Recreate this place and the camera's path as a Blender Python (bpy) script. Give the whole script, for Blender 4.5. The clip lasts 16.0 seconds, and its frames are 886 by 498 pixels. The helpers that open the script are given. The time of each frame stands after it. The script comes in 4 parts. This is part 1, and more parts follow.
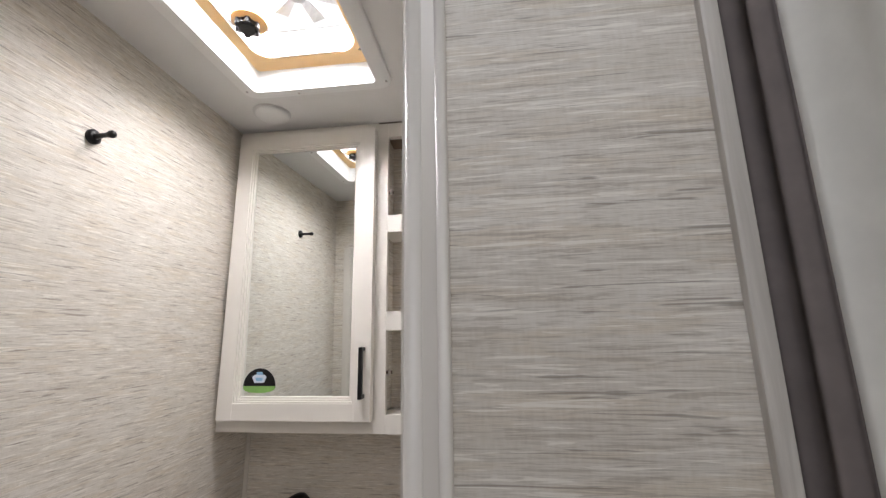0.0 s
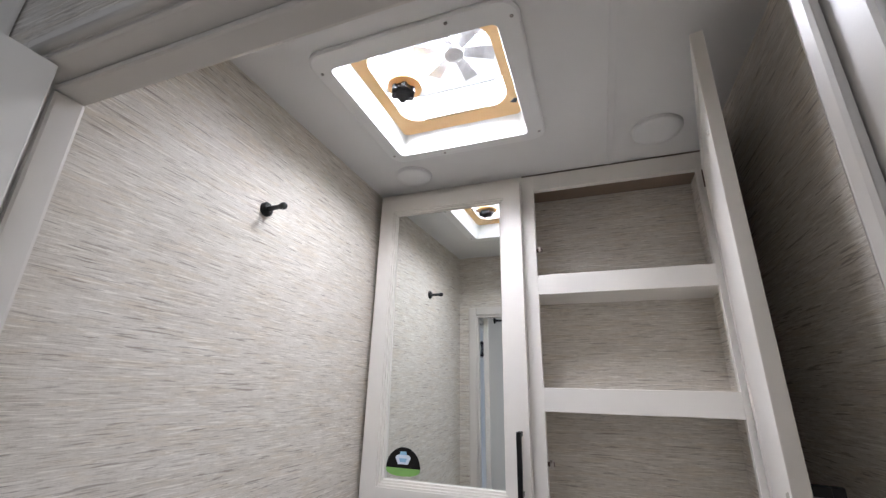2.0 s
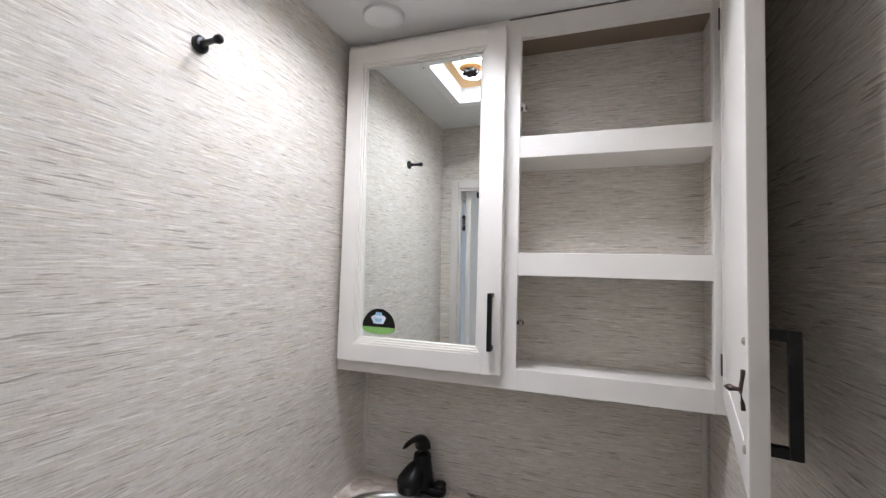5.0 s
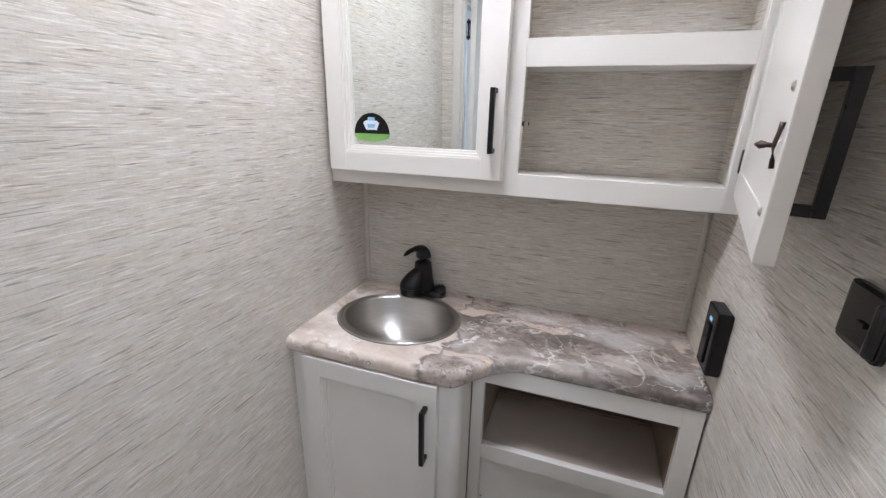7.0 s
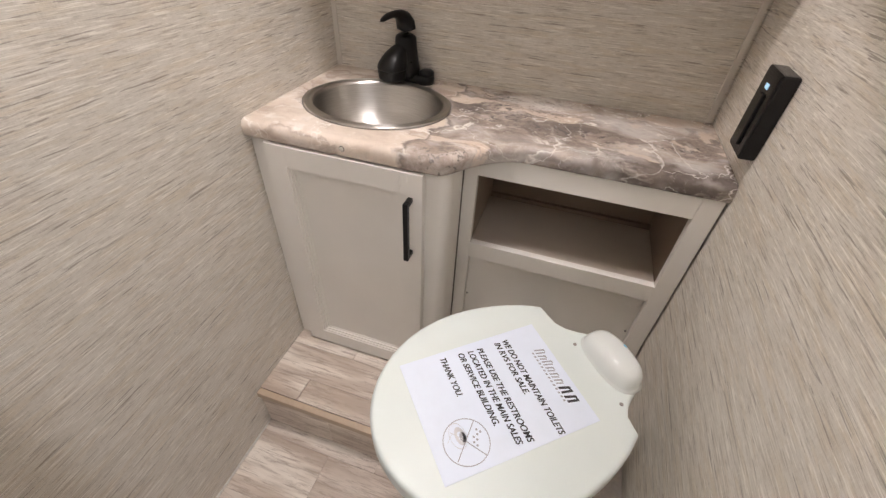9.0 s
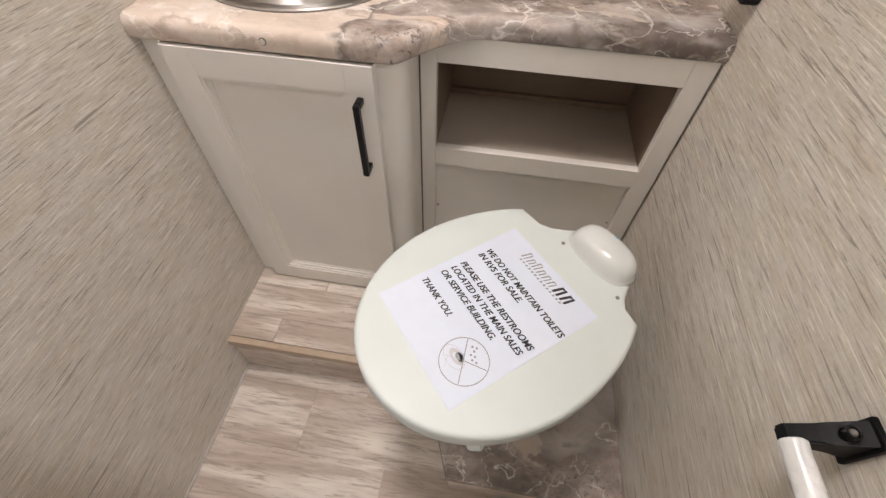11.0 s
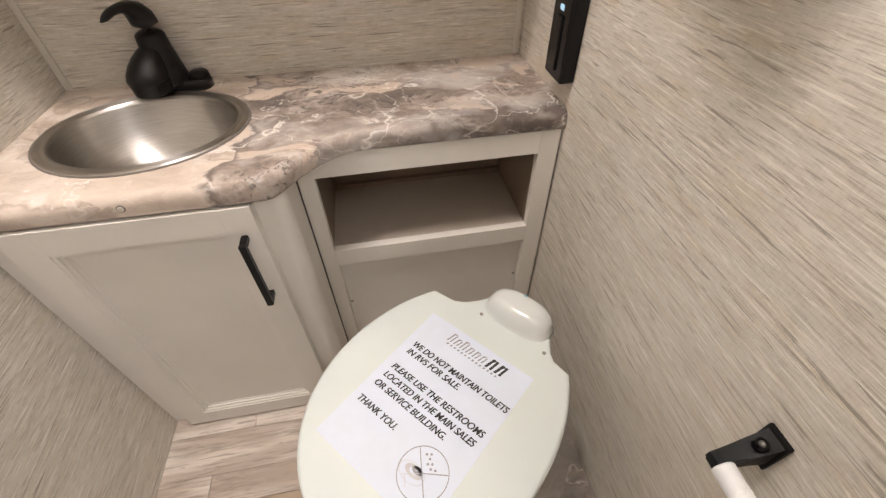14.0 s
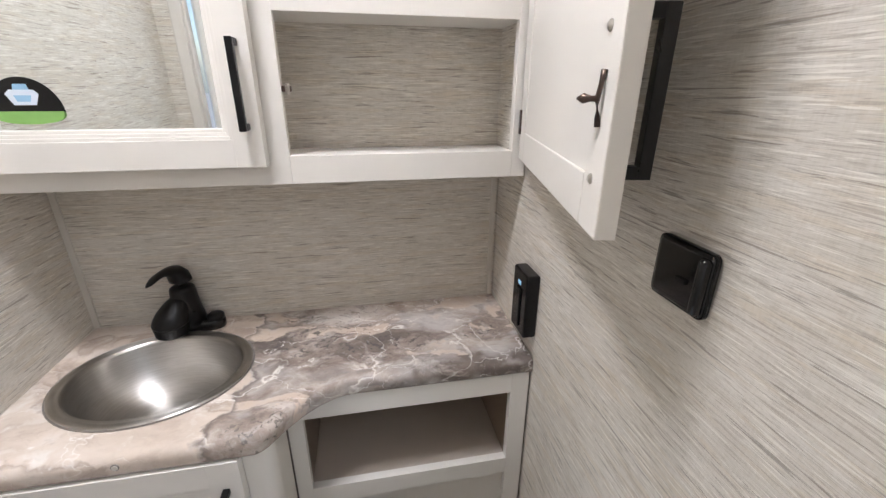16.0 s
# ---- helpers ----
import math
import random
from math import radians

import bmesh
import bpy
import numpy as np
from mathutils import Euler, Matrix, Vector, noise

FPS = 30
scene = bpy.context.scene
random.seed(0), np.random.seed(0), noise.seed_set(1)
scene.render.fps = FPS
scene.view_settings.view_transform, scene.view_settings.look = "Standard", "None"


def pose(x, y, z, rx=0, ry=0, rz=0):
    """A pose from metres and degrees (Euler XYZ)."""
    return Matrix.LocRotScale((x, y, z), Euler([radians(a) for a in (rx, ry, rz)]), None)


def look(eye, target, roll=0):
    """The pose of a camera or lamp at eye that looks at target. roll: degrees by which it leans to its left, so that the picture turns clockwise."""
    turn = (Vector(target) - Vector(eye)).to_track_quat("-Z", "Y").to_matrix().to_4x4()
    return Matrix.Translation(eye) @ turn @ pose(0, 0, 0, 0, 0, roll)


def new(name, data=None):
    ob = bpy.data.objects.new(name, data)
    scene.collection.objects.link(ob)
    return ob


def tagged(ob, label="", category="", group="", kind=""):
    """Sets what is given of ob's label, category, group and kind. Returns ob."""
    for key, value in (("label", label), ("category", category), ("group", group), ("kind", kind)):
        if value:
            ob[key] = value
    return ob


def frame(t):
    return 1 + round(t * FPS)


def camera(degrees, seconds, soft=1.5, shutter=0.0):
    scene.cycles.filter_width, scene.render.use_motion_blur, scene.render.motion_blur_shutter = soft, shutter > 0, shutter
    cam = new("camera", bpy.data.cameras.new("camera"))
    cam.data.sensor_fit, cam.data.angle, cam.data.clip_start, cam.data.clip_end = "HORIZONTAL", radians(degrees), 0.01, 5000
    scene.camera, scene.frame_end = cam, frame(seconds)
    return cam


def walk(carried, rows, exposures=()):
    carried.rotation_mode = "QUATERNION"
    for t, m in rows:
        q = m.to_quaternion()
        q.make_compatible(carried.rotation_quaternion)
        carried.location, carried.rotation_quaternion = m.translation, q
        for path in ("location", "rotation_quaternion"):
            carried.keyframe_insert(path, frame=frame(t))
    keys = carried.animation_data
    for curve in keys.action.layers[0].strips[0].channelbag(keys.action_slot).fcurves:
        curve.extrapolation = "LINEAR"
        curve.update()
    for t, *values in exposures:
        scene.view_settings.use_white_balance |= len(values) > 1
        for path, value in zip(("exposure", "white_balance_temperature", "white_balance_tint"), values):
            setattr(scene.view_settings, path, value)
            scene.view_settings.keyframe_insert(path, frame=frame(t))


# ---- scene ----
cam = camera(94.5, 16.0, 1.4)
PATH = [
    (0, (0.809, 0.657, 1.477), (0.58, 2.601, 1.887), -0.9),
    (0.5, (0.772, 0.647, 1.483), (0.285, 2.534, 1.932), -0.2),
    (1, (0.735, 0.632, 1.486), (0.061, 2.448, 1.985), 0.5),
    (1.5, (0.684, 0.66, 1.507), (-0.036, 2.435, 2.082), 1.0),
    (2, (0.638, 0.731, 1.533), (-0.027, 2.5, 2.188), 1.5),
    (2.5, (0.615, 0.778, 1.543), (0.053, 2.546, 2.291), 1.7),
    (3, (0.603, 0.787, 1.548), (0.129, 2.57, 2.321), 1.7),
    (5.5, (0.659, 0.832, 1.471), (-0.009, 2.714, 1.353), 1.1),
    (6, (0.656, 0.85, 1.44), (0.003, 2.717, 1.143), 1.1),
    (6.5, (0.66, 0.863, 1.412), (0.01, 2.699, 0.959), 1.2),
    (7, (0.656, 0.875, 1.391), (0.034, 2.67, 0.766), 1.4),
    (7.5, (0.652, 0.893, 1.362), (0.068, 2.629, 0.558), 1.8),
    (8, (0.641, 0.916, 1.313), (0.113, 2.578, 0.333), 2.4),
    (8.5, (0.637, 0.936, 1.269), (0.157, 2.496, 0.112), 2.7),
    (9, (0.633, 0.953, 1.219), (0.213, 2.414, -0.08), 3.5),
    (11.5, (0.593, 1.023, 1.136), (0.518, 2.215, -0.468), 0.9),
    (12, (0.59, 1.039, 1.127), (0.613, 2.212, -0.493), -0.4),
    (12.5, (0.595, 1.048, 1.129), (0.7, 2.217, -0.49), -1.2),
    (13, (0.597, 1.053, 1.139), (0.753, 2.265, -0.444), -1.6),
    (13.5, (0.604, 1.058, 1.165), (0.796, 2.351, -0.349), -1.5),
    (14, (0.609, 1.061, 1.205), (0.841, 2.46, -0.205), -1.2),
    (14.5, (0.615, 1.063, 1.248), (0.892, 2.583, -0.022), -0.6),
    (15, (0.618, 1.061, 1.288), (0.935, 2.703, 0.19), -0.2),
    (15.5, (0.623, 1.057, 1.338), (0.964, 2.8, 0.419), 0.1),
    (16, (0.63, 1.05, 1.376), (0.987, 2.878, 0.648), 0.3),
]
EXPOSURES = [(0.0, -0.30, 6200, 14), (1.0, -0.40, 5850, 13), (2.0, -0.48, 5750, 14), (3.0, -0.52, 5750, 14), (5.5, -0.08, 5650, 13), (7.5, 0.22, 5600, 13), (8.5, 0.36, 6500, 17), (9.0, 0.40, 6600, 17), (12.5, 0.36, 6850, 17), (14.5, 0.46, 6950, 17), (15.0, 0.48, 6900, 16), (15.5, 0.41, 6350, 14), (16.0, 0.32, 5950, 13)]
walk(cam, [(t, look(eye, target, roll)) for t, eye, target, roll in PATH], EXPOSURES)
VENT_W, ENTRY_W, SIDE_FILL_W, HALL_FILL_W = 24.5, 0.5, 8.5, 4.4

# ---- light ----
world = bpy.data.worlds.new("sky")
scene.world = world
world.use_nodes = True
sky = world.node_tree.nodes.new("ShaderNodeTexSky")
sky.sky_type, sky.sun_disc = "NISHITA", False
sky.sun_elevation, sky.sun_rotation = radians(54), radians(37)
back = world.node_tree.nodes["Background"]
back.inputs["Strength"].default_value = 0.12
world.node_tree.links.new(sky.outputs["Color"], back.inputs["Color"])


def lamp(name, kind, energy, m, size=(0.3, 0.3), colour=(1, 1, 1)):
    data = bpy.data.lights.new(name, kind)
    data.energy, data.color = energy, colour
    if kind == "AREA":
        data.shape, data.size, data.size_y = "RECTANGLE", size[0], size[1]
    ob = new(name, data)
    ob.matrix_world = m
    return ob


sun = lamp("sun", "SUN", 3.0, look((3, 4, 7), (0, 0, 0)), colour=(1, 0.95, 0.88))
sun.data.angle = radians(0.5)
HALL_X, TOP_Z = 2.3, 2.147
# daylight in the roof vent and the entry doorway, then an added hall fill
lamp("vent_daylight", "AREA", VENT_W, pose(0.355, 1.436, 2.279), (0.30, 0.28), (1.0, 0.97, 0.94))
lamp("entry_daylight", "AREA", ENTRY_W, pose(-0.04, 0.50, 1.0, 0, -90, 0), (1.7, 0.6), (0.93, 0.97, 1.0))
# fill lamp at an invented window, added to light the partition
lamp("hall_side_fill", "AREA", SIDE_FILL_W, pose(HALL_X - 0.02, -1.2, 1.4, 0, 90, 0), (0.9, 1.5), (0.95, 0.98, 1.0))

# overhead fill added for the partition and curtain; no known source there
lamp("hall_top_fill", "AREA", HALL_FILL_W, pose(0.85, 0.32, TOP_Z + 0.02), (0.34, 0.34), (0.97, 0.985, 1.0))

# ---- materials ----


class Mat:
    """A node material under construction."""

    def __init__(self, name, rough=0.5, metal=0.0, bump=0.0):
        self.mat = bpy.data.materials.new(name)
        self.mat.use_nodes = True
        self.tree = self.mat.node_tree
        self.bsdf = self.tree.nodes["Principled BSDF"]
        self.bsdf.inputs["Roughness"].default_value = rough
        self.bsdf.inputs["Metallic"].default_value = metal

    def node(self, kind, **values):
        n = self.tree.nodes.new(kind)
        for key, value in values.items():
            n.inputs[key.replace("_", " ")].default_value = value
        return n

    def link(self, a, b):
        self.tree.links.new(a, b)

    def coords(self, scale=(1, 1, 1), turn=(0, 0, 0), random=False):
        tc = self.node("ShaderNodeTexCoord")
        mp = self.node("ShaderNodeMapping", Scale=scale, Rotation=turn)
        self.link(tc.outputs["Object"], mp.inputs["Vector"])
        if random:
            info = self.node("ShaderNodeObjectInfo")
            mul = self.node("ShaderNodeVectorMath")
            mul.operation = "MULTIPLY"
            mul.inputs[1].default_value = (37, 23, 11)
            self.link(info.outputs["Random"], mul.inputs[0])
            self.link(mul.outputs[0], mp.inputs["Location"])
        return mp.outputs["Vector"]

    def noise(self, vec, scale=1.0, detail=3.0, rough=0.55, distort=0.0):
        n = self.node("ShaderNodeTexNoise", Scale=scale, Detail=detail, Roughness=rough, Distortion=distort)
        self.link(vec, n.inputs["Vector"])
        return n.outputs["Fac"]

    def ramp(self, fac, stops):
        r = self.node("ShaderNodeValToRGB")
        els = r.color_ramp.elements
        while len(els) < len(stops):
            els.new(0.5)
        for e, (p, c) in zip(els, stops):
            e.position, e.color = p, (*c, 1) if len(c) == 3 else (c[0],) * 3 + (1,)
        self.link(fac, r.inputs["Fac"])
        return r.outputs["Color"]

    def mix(self, fac, a, b, how="MIX"):
        n = self.tree.nodes.new("ShaderNodeMix")
        n.data_type, n.blend_type = "RGBA", how
        for sock, v in ((n.inputs[0], fac), (n.inputs[6], a), (n.inputs[7], b)):
            if isinstance(v, bpy.types.NodeSocket):
                self.link(v, sock)
            elif isinstance(v, tuple):
                sock.default_value = (*v, 1)
            else:
                sock.default_value = v
        return n.outputs[2]

    def colour(self, out):
        if isinstance(out, tuple):
            self.bsdf.inputs["Base Color"].default_value = (*out, 1)
        else:
            self.link(out, self.bsdf.inputs["Base Color"])
        return self

    def roughness(self, out):
        self.link(out, self.bsdf.inputs["Roughness"])
        return self

    def relief(self, height, strength=0.2, distance=0.001):
        b = self.node("ShaderNodeBump", Strength=strength, Distance=distance)
        self.link(height, b.inputs["Height"])
        self.link(b.outputs["Normal"], self.bsdf.inputs["Normal"])
        return self


def wallpaper(name, tone=1.08, warm=(1.015, 1.0, 0.955)):
    """Woven grass-cloth vinyl: short level strokes, dark and pale, over a pale ground."""
    m = Mat(name, 0.58)
    t = lambda c: tuple(tone * a * b for a, b in zip(c, warm))
    dash = m.noise(m.coords((10, 10, 235)), 1, 3, 0.62, 0.4)
    dash2 = m.noise(m.coords((17, 17, 350)), 1, 3, 0.62, 0.4)
    fine = m.noise(m.coords((44, 44, 1050)), 1, 2, 0.62)
    broad = m.noise(m.coords((4.5, 4.5, 30)), 1, 4, 0.65, 0.3)
    patch = m.noise(m.coords((9, 9, 70)), 1, 3, 0.6, 0.3)
    weave = m.noise(m.coords((420, 420, 90)), 1, 1)
    base = m.ramp(broad, [(0.3, t((0.565, 0.53, 0.485))), (0.7, t((0.66, 0.632, 0.60)))])
    base = m.mix(m.ramp(patch, [(0.50, (0.0,)), (0.62, (0.7,))]), base, t((0.60, 0.54, 0.462)))
    base = m.mix(m.ramp(fine, [(0.38, (0.5,)), (0.50, (0.0,))]), base, t((0.40, 0.365, 0.325)))
    base = m.mix(m.ramp(dash2, [(0.57, (0.0,)), (0.63, (0.85,))]), base, t((0.76, 0.735, 0.70)))
    base = m.mix(m.ramp(dash2, [(0.37, (0.58,)), (0.425, (0.0,))]), base, t((0.36, 0.315, 0.27)))
    base = m.mix(m.ramp(dash, [(0.345, (0.70,)), (0.395, (0.0,))]), base, t((0.225, 0.195, 0.17)))
    m.colour(m.mix(0.12, base, m.ramp(weave, [(0.3, (0.3,)), (0.7, (0.75,))]), "OVERLAY"))
    m.relief(m.mix(0.5, dash2, fine), 0.45, 0.0009)
    return m.mat


def painted(name, colour, rough=0.42, grain=0.04):
    m = Mat(name, rough)
    n = m.noise(m.coords((6, 6, 6)), 1, 4)
    g = m.noise(m.coords((240, 240, 240)), 1, 2)
    lo, hi = (tuple(c * (1 + s) for c in colour) for s in (-grain, grain))
    m.colour(m.ramp(n, [(0.3, lo), (0.7, hi)]))
    m.roughness(m.ramp(n, [(0.3, (rough - 0.07,)), (0.7, (rough + 0.09,))]))
    m.relief(g, 0.06, 0.0006)
    return m.mat


def marble(name):
    """Printed stone: taupe clouds, cream islands, hazy pale zones, speckled smudges and a few long white veins."""
    m = Mat(name, 0.27)
    turn = (0, 0, 0.5)
    tc = m.node("ShaderNodeTexCoord")
    bend = m.node("ShaderNodeTexNoise", Scale=7.0, Detail=5.0, Roughness=0.6)
    m.link(tc.outputs["Object"], bend.inputs["Vector"])
    shift = m.node("ShaderNodeVectorMath")
    shift.operation = "MULTIPLY_ADD"
    shift.inputs[1].default_value = (0.085, 0.085, 0.085)
    m.link(bend.outputs["Color"], shift.inputs[0])
    m.link(tc.outputs["Object"], shift.inputs[2])

    def field(scale, detail, rough, move=0.0, distort=0.4):
        mp = m.node("ShaderNodeMapping", Scale=scale, Rotation=turn, Location=(move, move * 0.7, move * 1.3))
        m.link(shift.outputs[0], mp.inputs["Vector"])
        return m.noise(mp.outputs["Vector"], 1, detail, rough, distort)

    cloud = field((4.6, 7.5, 7.5), 5, 0.56)
    haze = field((3.6, 5.6, 5.6), 4, 0.5, 3.1)
    isle = field((5, 8.5, 8.5), 4, 0.52, 7.7)
    smoke = field((14, 22, 22), 5, 0.6, 1.9)
    speck = field((70, 95, 95), 3, 0.62, 5.3)
    sep = m.node("ShaderNodeSeparateXYZ")
    m.link(shift.outputs[0], sep.inputs[0])
    drift = m.node("ShaderNodeMapRange", From_Min=0.30, From_Max=0.47, To_Min=0.20, To_Max=-0.20)
    m.link(sep.outputs["X"], drift.inputs["Value"])
    add = m.node("ShaderNodeMath")
    add.operation = "ADD"
    m.link(haze, add.inputs[0])
    m.link(drift.outputs["Result"], add.inputs[1])
    side = add.outputs[0]
    dark = m.ramp(cloud, [(0.34, (0.15, 0.123, 0.108)), (0.43, (0.27, 0.220, 0.190)), (0.50, (0.39, 0.322, 0.276)), (0.57, (0.50, 0.43, 0.38)), (0.66, (0.64, 0.585, 0.54))])
    dark = m.mix(m.ramp(smoke, [(0.38, (0.7,)), (0.50, (0.0,))]), dark, (0.20, 0.165, 0.148))
    dark = m.mix(m.ramp(smoke, [(0.54, (0.0,)), (0.66, (0.6,))]), dark, (0.62, 0.55, 0.50))
    dark = m.mix(m.ramp(isle, [(0.535, (0.0,)), (0.555, (0.9,))]), dark, (0.64, 0.525, 0.435))
    dark = m.mix(m.ramp(haze, [(0.53, (0.0,)), (0.64, (0.8,))]), dark, (0.62, 0.58, 0.555))
    cream = m.ramp(cloud, [(0.32, (0.50, 0.41, 0.345)), (0.42, (0.63, 0.535, 0.45)), (0.55, (0.72, 0.625, 0.54)), (0.68, (0.78, 0.72, 0.67))])
    cream = m.mix(m.ramp(isle, [(0.535, (0.0,)), (0.575, (0.75,)), (0.64, (0.1,))]), cream, (0.42, 0.33, 0.268))
    cream = m.mix(m.ramp(smoke, [(0.34, (0.6,)), (0.46, (0.0,))]), cream, (0.50, 0.40, 0.33))
    cream = m.mix(m.ramp(smoke, [(0.56, (0.0,)), (0.68, (0.7,))]), cream, (0.80, 0.755, 0.70))
    base = m.mix(m.ramp(side, [(0.50, (0.0,)), (0.518, (1.0,))]), dark, cream)
    base = m.mix(m.ramp(side, [(0.450, (0.0,)), (0.490, (0.75,)), (0.502, (0.0,))]), base, (0.16, 0.130, 0.115))
    smudge = m.mix(1.0, m.ramp(speck, [(0.36, (1.0,)), (0.46, (0.0,))]), m.ramp(haze, [(0.44, (0.85,)), (0.52, (0.10,))]), "MULTIPLY")
    smudge = m.mix(1.0, smudge, m.ramp(side, [(0.49, (1.0,)), (0.53, (0.12,))]), "MULTIPLY")
    base = m.mix(smudge, base, (0.13, 0.115, 0.108))
    base = m.mix(m.ramp(speck, [(0.60, (0.0,)), (0.76, (0.30,))]), base, (0.70, 0.65, 0.61))
    for scale, width, white, move in ((2.6, 0.0026, 0.95, 2.2), (4.6, 0.0028, 0.85, 9.4)):
        v = field((scale, scale * 1.6, scale * 1.6), 4, 0.52, move, 0.5)
        line_ = m.ramp(v, [(0.5 - width * 1.8, (0.0,)), (0.5 - width * 0.4, (white,)), (0.5 + width * 0.3, (white,)), (0.5 + width, (0.0,))])
        keep = m.ramp(field((4, 6, 6), 3, 0.5, move + 1.3), [(0.42, (0.0,)), (0.52, (1.0,))])
        base = m.mix(m.mix(1.0, line_, keep, "MULTIPLY"), base, (0.84, 0.795, 0.745))
    m.colour(base)
    m.relief(smoke, 0.03, 0.001)
    return m.mat


def plank_wood(name, axis):
    """Weathered oak vinyl; axis: the way that the grain runs."""
    m = Mat(name, 0.5)
    s = {"x": (6, 46, 46), "y": (46, 6, 46)}[axis]
    g = m.noise(m.coords(s, random=True), 1, 6, 0.72, 0.9)
    b = m.noise(m.coords((2.4, 15, 15) if axis == "x" else (15, 2.4, 15), random=True), 1, 3, 0.6, 0.4)
    info = m.node("ShaderNodeObjectInfo")
    tone = m.ramp(info.outputs["Random"], [(0.0, (0.50, 0.415, 0.345)), (0.5, (0.58, 0.495, 0.42)), (1.0, (0.64, 0.565, 0.495))])
    fibre = m.noise(m.coords((14, 170, 170) if axis == "x" else (170, 14, 170), random=True), 1, 4, 0.7, 0.5)
    c = m.mix(m.ramp(g, [(0.34, (0.85,)), (0.50, (0.0,))]), tone, (0.30, 0.235, 0.185))
    c = m.mix(m.ramp(b, [(0.47, (0.0,)), (0.60, (0.85,))]), c, (0.78, 0.715, 0.635))
    c = m.mix(m.ramp(b, [(0.36, (0.75,)), (0.46, (0.0,))]), c, (0.42, 0.335, 0.27))
    c = m.mix(m.ramp(fibre, [(0.36, (0.7,)), (0.48, (0.0,))]), c, (0.33, 0.26, 0.21))
    m.colour(c)
    m.roughness(m.ramp(g, [(0.3, (0.6,)), (0.7, (0.44,))]))
    m.relief(g, 0.25, 0.0008)
    return m.mat


def plain(name, colour, rough=0.5, metal=0.0, wear=0.05):
    m = Mat(name, rough, metal)
    n = m.noise(m.coords((40, 40, 40)), 1, 3)
    m.colour(m.ramp(n, [(0.3, tuple(c * (1 - wear) for c in colour)), (0.7, tuple(c * (1 + wear) for c in colour))]))
    m.roughness(m.ramp(n, [(0.3, (max(0.02, rough - 0.06),)), (0.7, (rough + 0.06,))]))
    return m.mat


def brushed_steel(name):
    m = Mat(name, 0.3, 1.0)
    n = m.noise(m.coords((25, 25, 500)), 1, 3)
    m.colour(m.ramp(n, [(0.3, (0.46, 0.44, 0.41)), (0.7, (0.56, 0.54, 0.51))]))
    m.roughness(m.ramp(n, [(0.3, (0.33,)), (0.7, (0.40,))]))
    tan = m.node("ShaderNodeTangent")
    tan.direction_type, tan.axis = "RADIAL", "Z"
    m.link(tan.outputs["Tangent"], m.bsdf.inputs["Tangent"])
    m.bsdf.inputs["Anisotropic"].default_value = 0.84
    m.bsdf.inputs["Anisotropic Rotation"].default_value = 0.25
    return m.mat


def mirror_glass(name):
    m = Mat(name, 0.015, 1.0)
    m.colour((0.86, 0.89, 0.88))
    return m.mat


def see_through(name, colour, rough=0.5, let=0.5):
    """Thin white plastic that lets light through."""
    m = Mat(name, rough)
    m.colour(colour)
    tr = m.node("ShaderNodeBsdfTranslucent", Color=(*colour, 1))
    mx = m.node("ShaderNodeMixShader", Fac=let)
    out = m.tree.nodes["Material Output"]
    m.link(m.bsdf.outputs[0], mx.inputs[1])
    m.link(tr.outputs[0], mx.inputs[2])
    m.link(mx.outputs[0], out.inputs["Surface"])
    return m.mat


PAPER_WALL = wallpaper("grasscloth_wallpaper")
STRIP = painted("corner_batten", (0.66, 0.62, 0.555), 0.5, 0.05)
grain = Mat("batten_woodgrain", 0.5)
grain_n = grain.noise(grain.coords((140, 140, 7)), 1, 4, 0.6, 0.4)
grain.colour(grain.ramp(grain_n, [(0.3, (0.44, 0.41, 0.37)), (0.7, (0.62, 0.59, 0.545))])).relief(grain_n, 0.2, 0.0006)
BATTEN = grain.mat
CEIL = painted("ceiling_white", (0.74, 0.735, 0.725), 0.5, 0.02)
CAB = painted("cabinet_offwhite", (0.80, 0.765, 0.71), 0.4, 0.025)
# interior brown deepened: the shade of the recesses is in the colour
SHADED_INNER = painted("cabinet_interior_shaded", (0.25, 0.185, 0.135), 0.5, 0.08)
# tan floor, its tone lowered to hold part of the niche's shade
SHADED_FLOOR = painted("niche_floor_shaded", (0.56, 0.485, 0.41), 0.45, 0.05)
DOORP = painted("door_white", (0.77, 0.74, 0.685), 0.45, 0.02)
TRIM = painted("trim_white", (0.67, 0.632, 0.58), 0.36, 0.04)
MARBLE = marble("marble_laminate")
WOOD = plank_wood("vinyl_plank", "x")
NOSE = plain("nosing_tan", (0.45, 0.35, 0.255), 0.45)
BLACK = plain("matt_black_metal", (0.006, 0.0055, 0.0055), 0.33, 0.0, 0.2)
BLACKP = plain("black_plastic", (0.006, 0.0055, 0.006), 0.20, 0.0, 0.2)
BLACKM = plain("satin_black_plastic", (0.004, 0.004, 0.004), 0.45, 0.0, 0.2)
BLACKM.node_tree.nodes["Principled BSDF"].inputs["Specular IOR Level"].default_value = 0.12
GLOSSK = plain("glossy_black_plastic", (0.005, 0.005, 0.005), 0.10, 0.0, 0.2)
BRONZE = plain("dark_bronze", (0.10, 0.068, 0.055), 0.35, 0.8, 0.25)
NICKEL = plain("nickel", (0.55, 0.52, 0.48), 0.3, 1.0)
STEEL = brushed_steel("brushed_steel")
MIRROR = mirror_glass("silvered_glass")
china = Mat("toilet_plastic", 0.46)
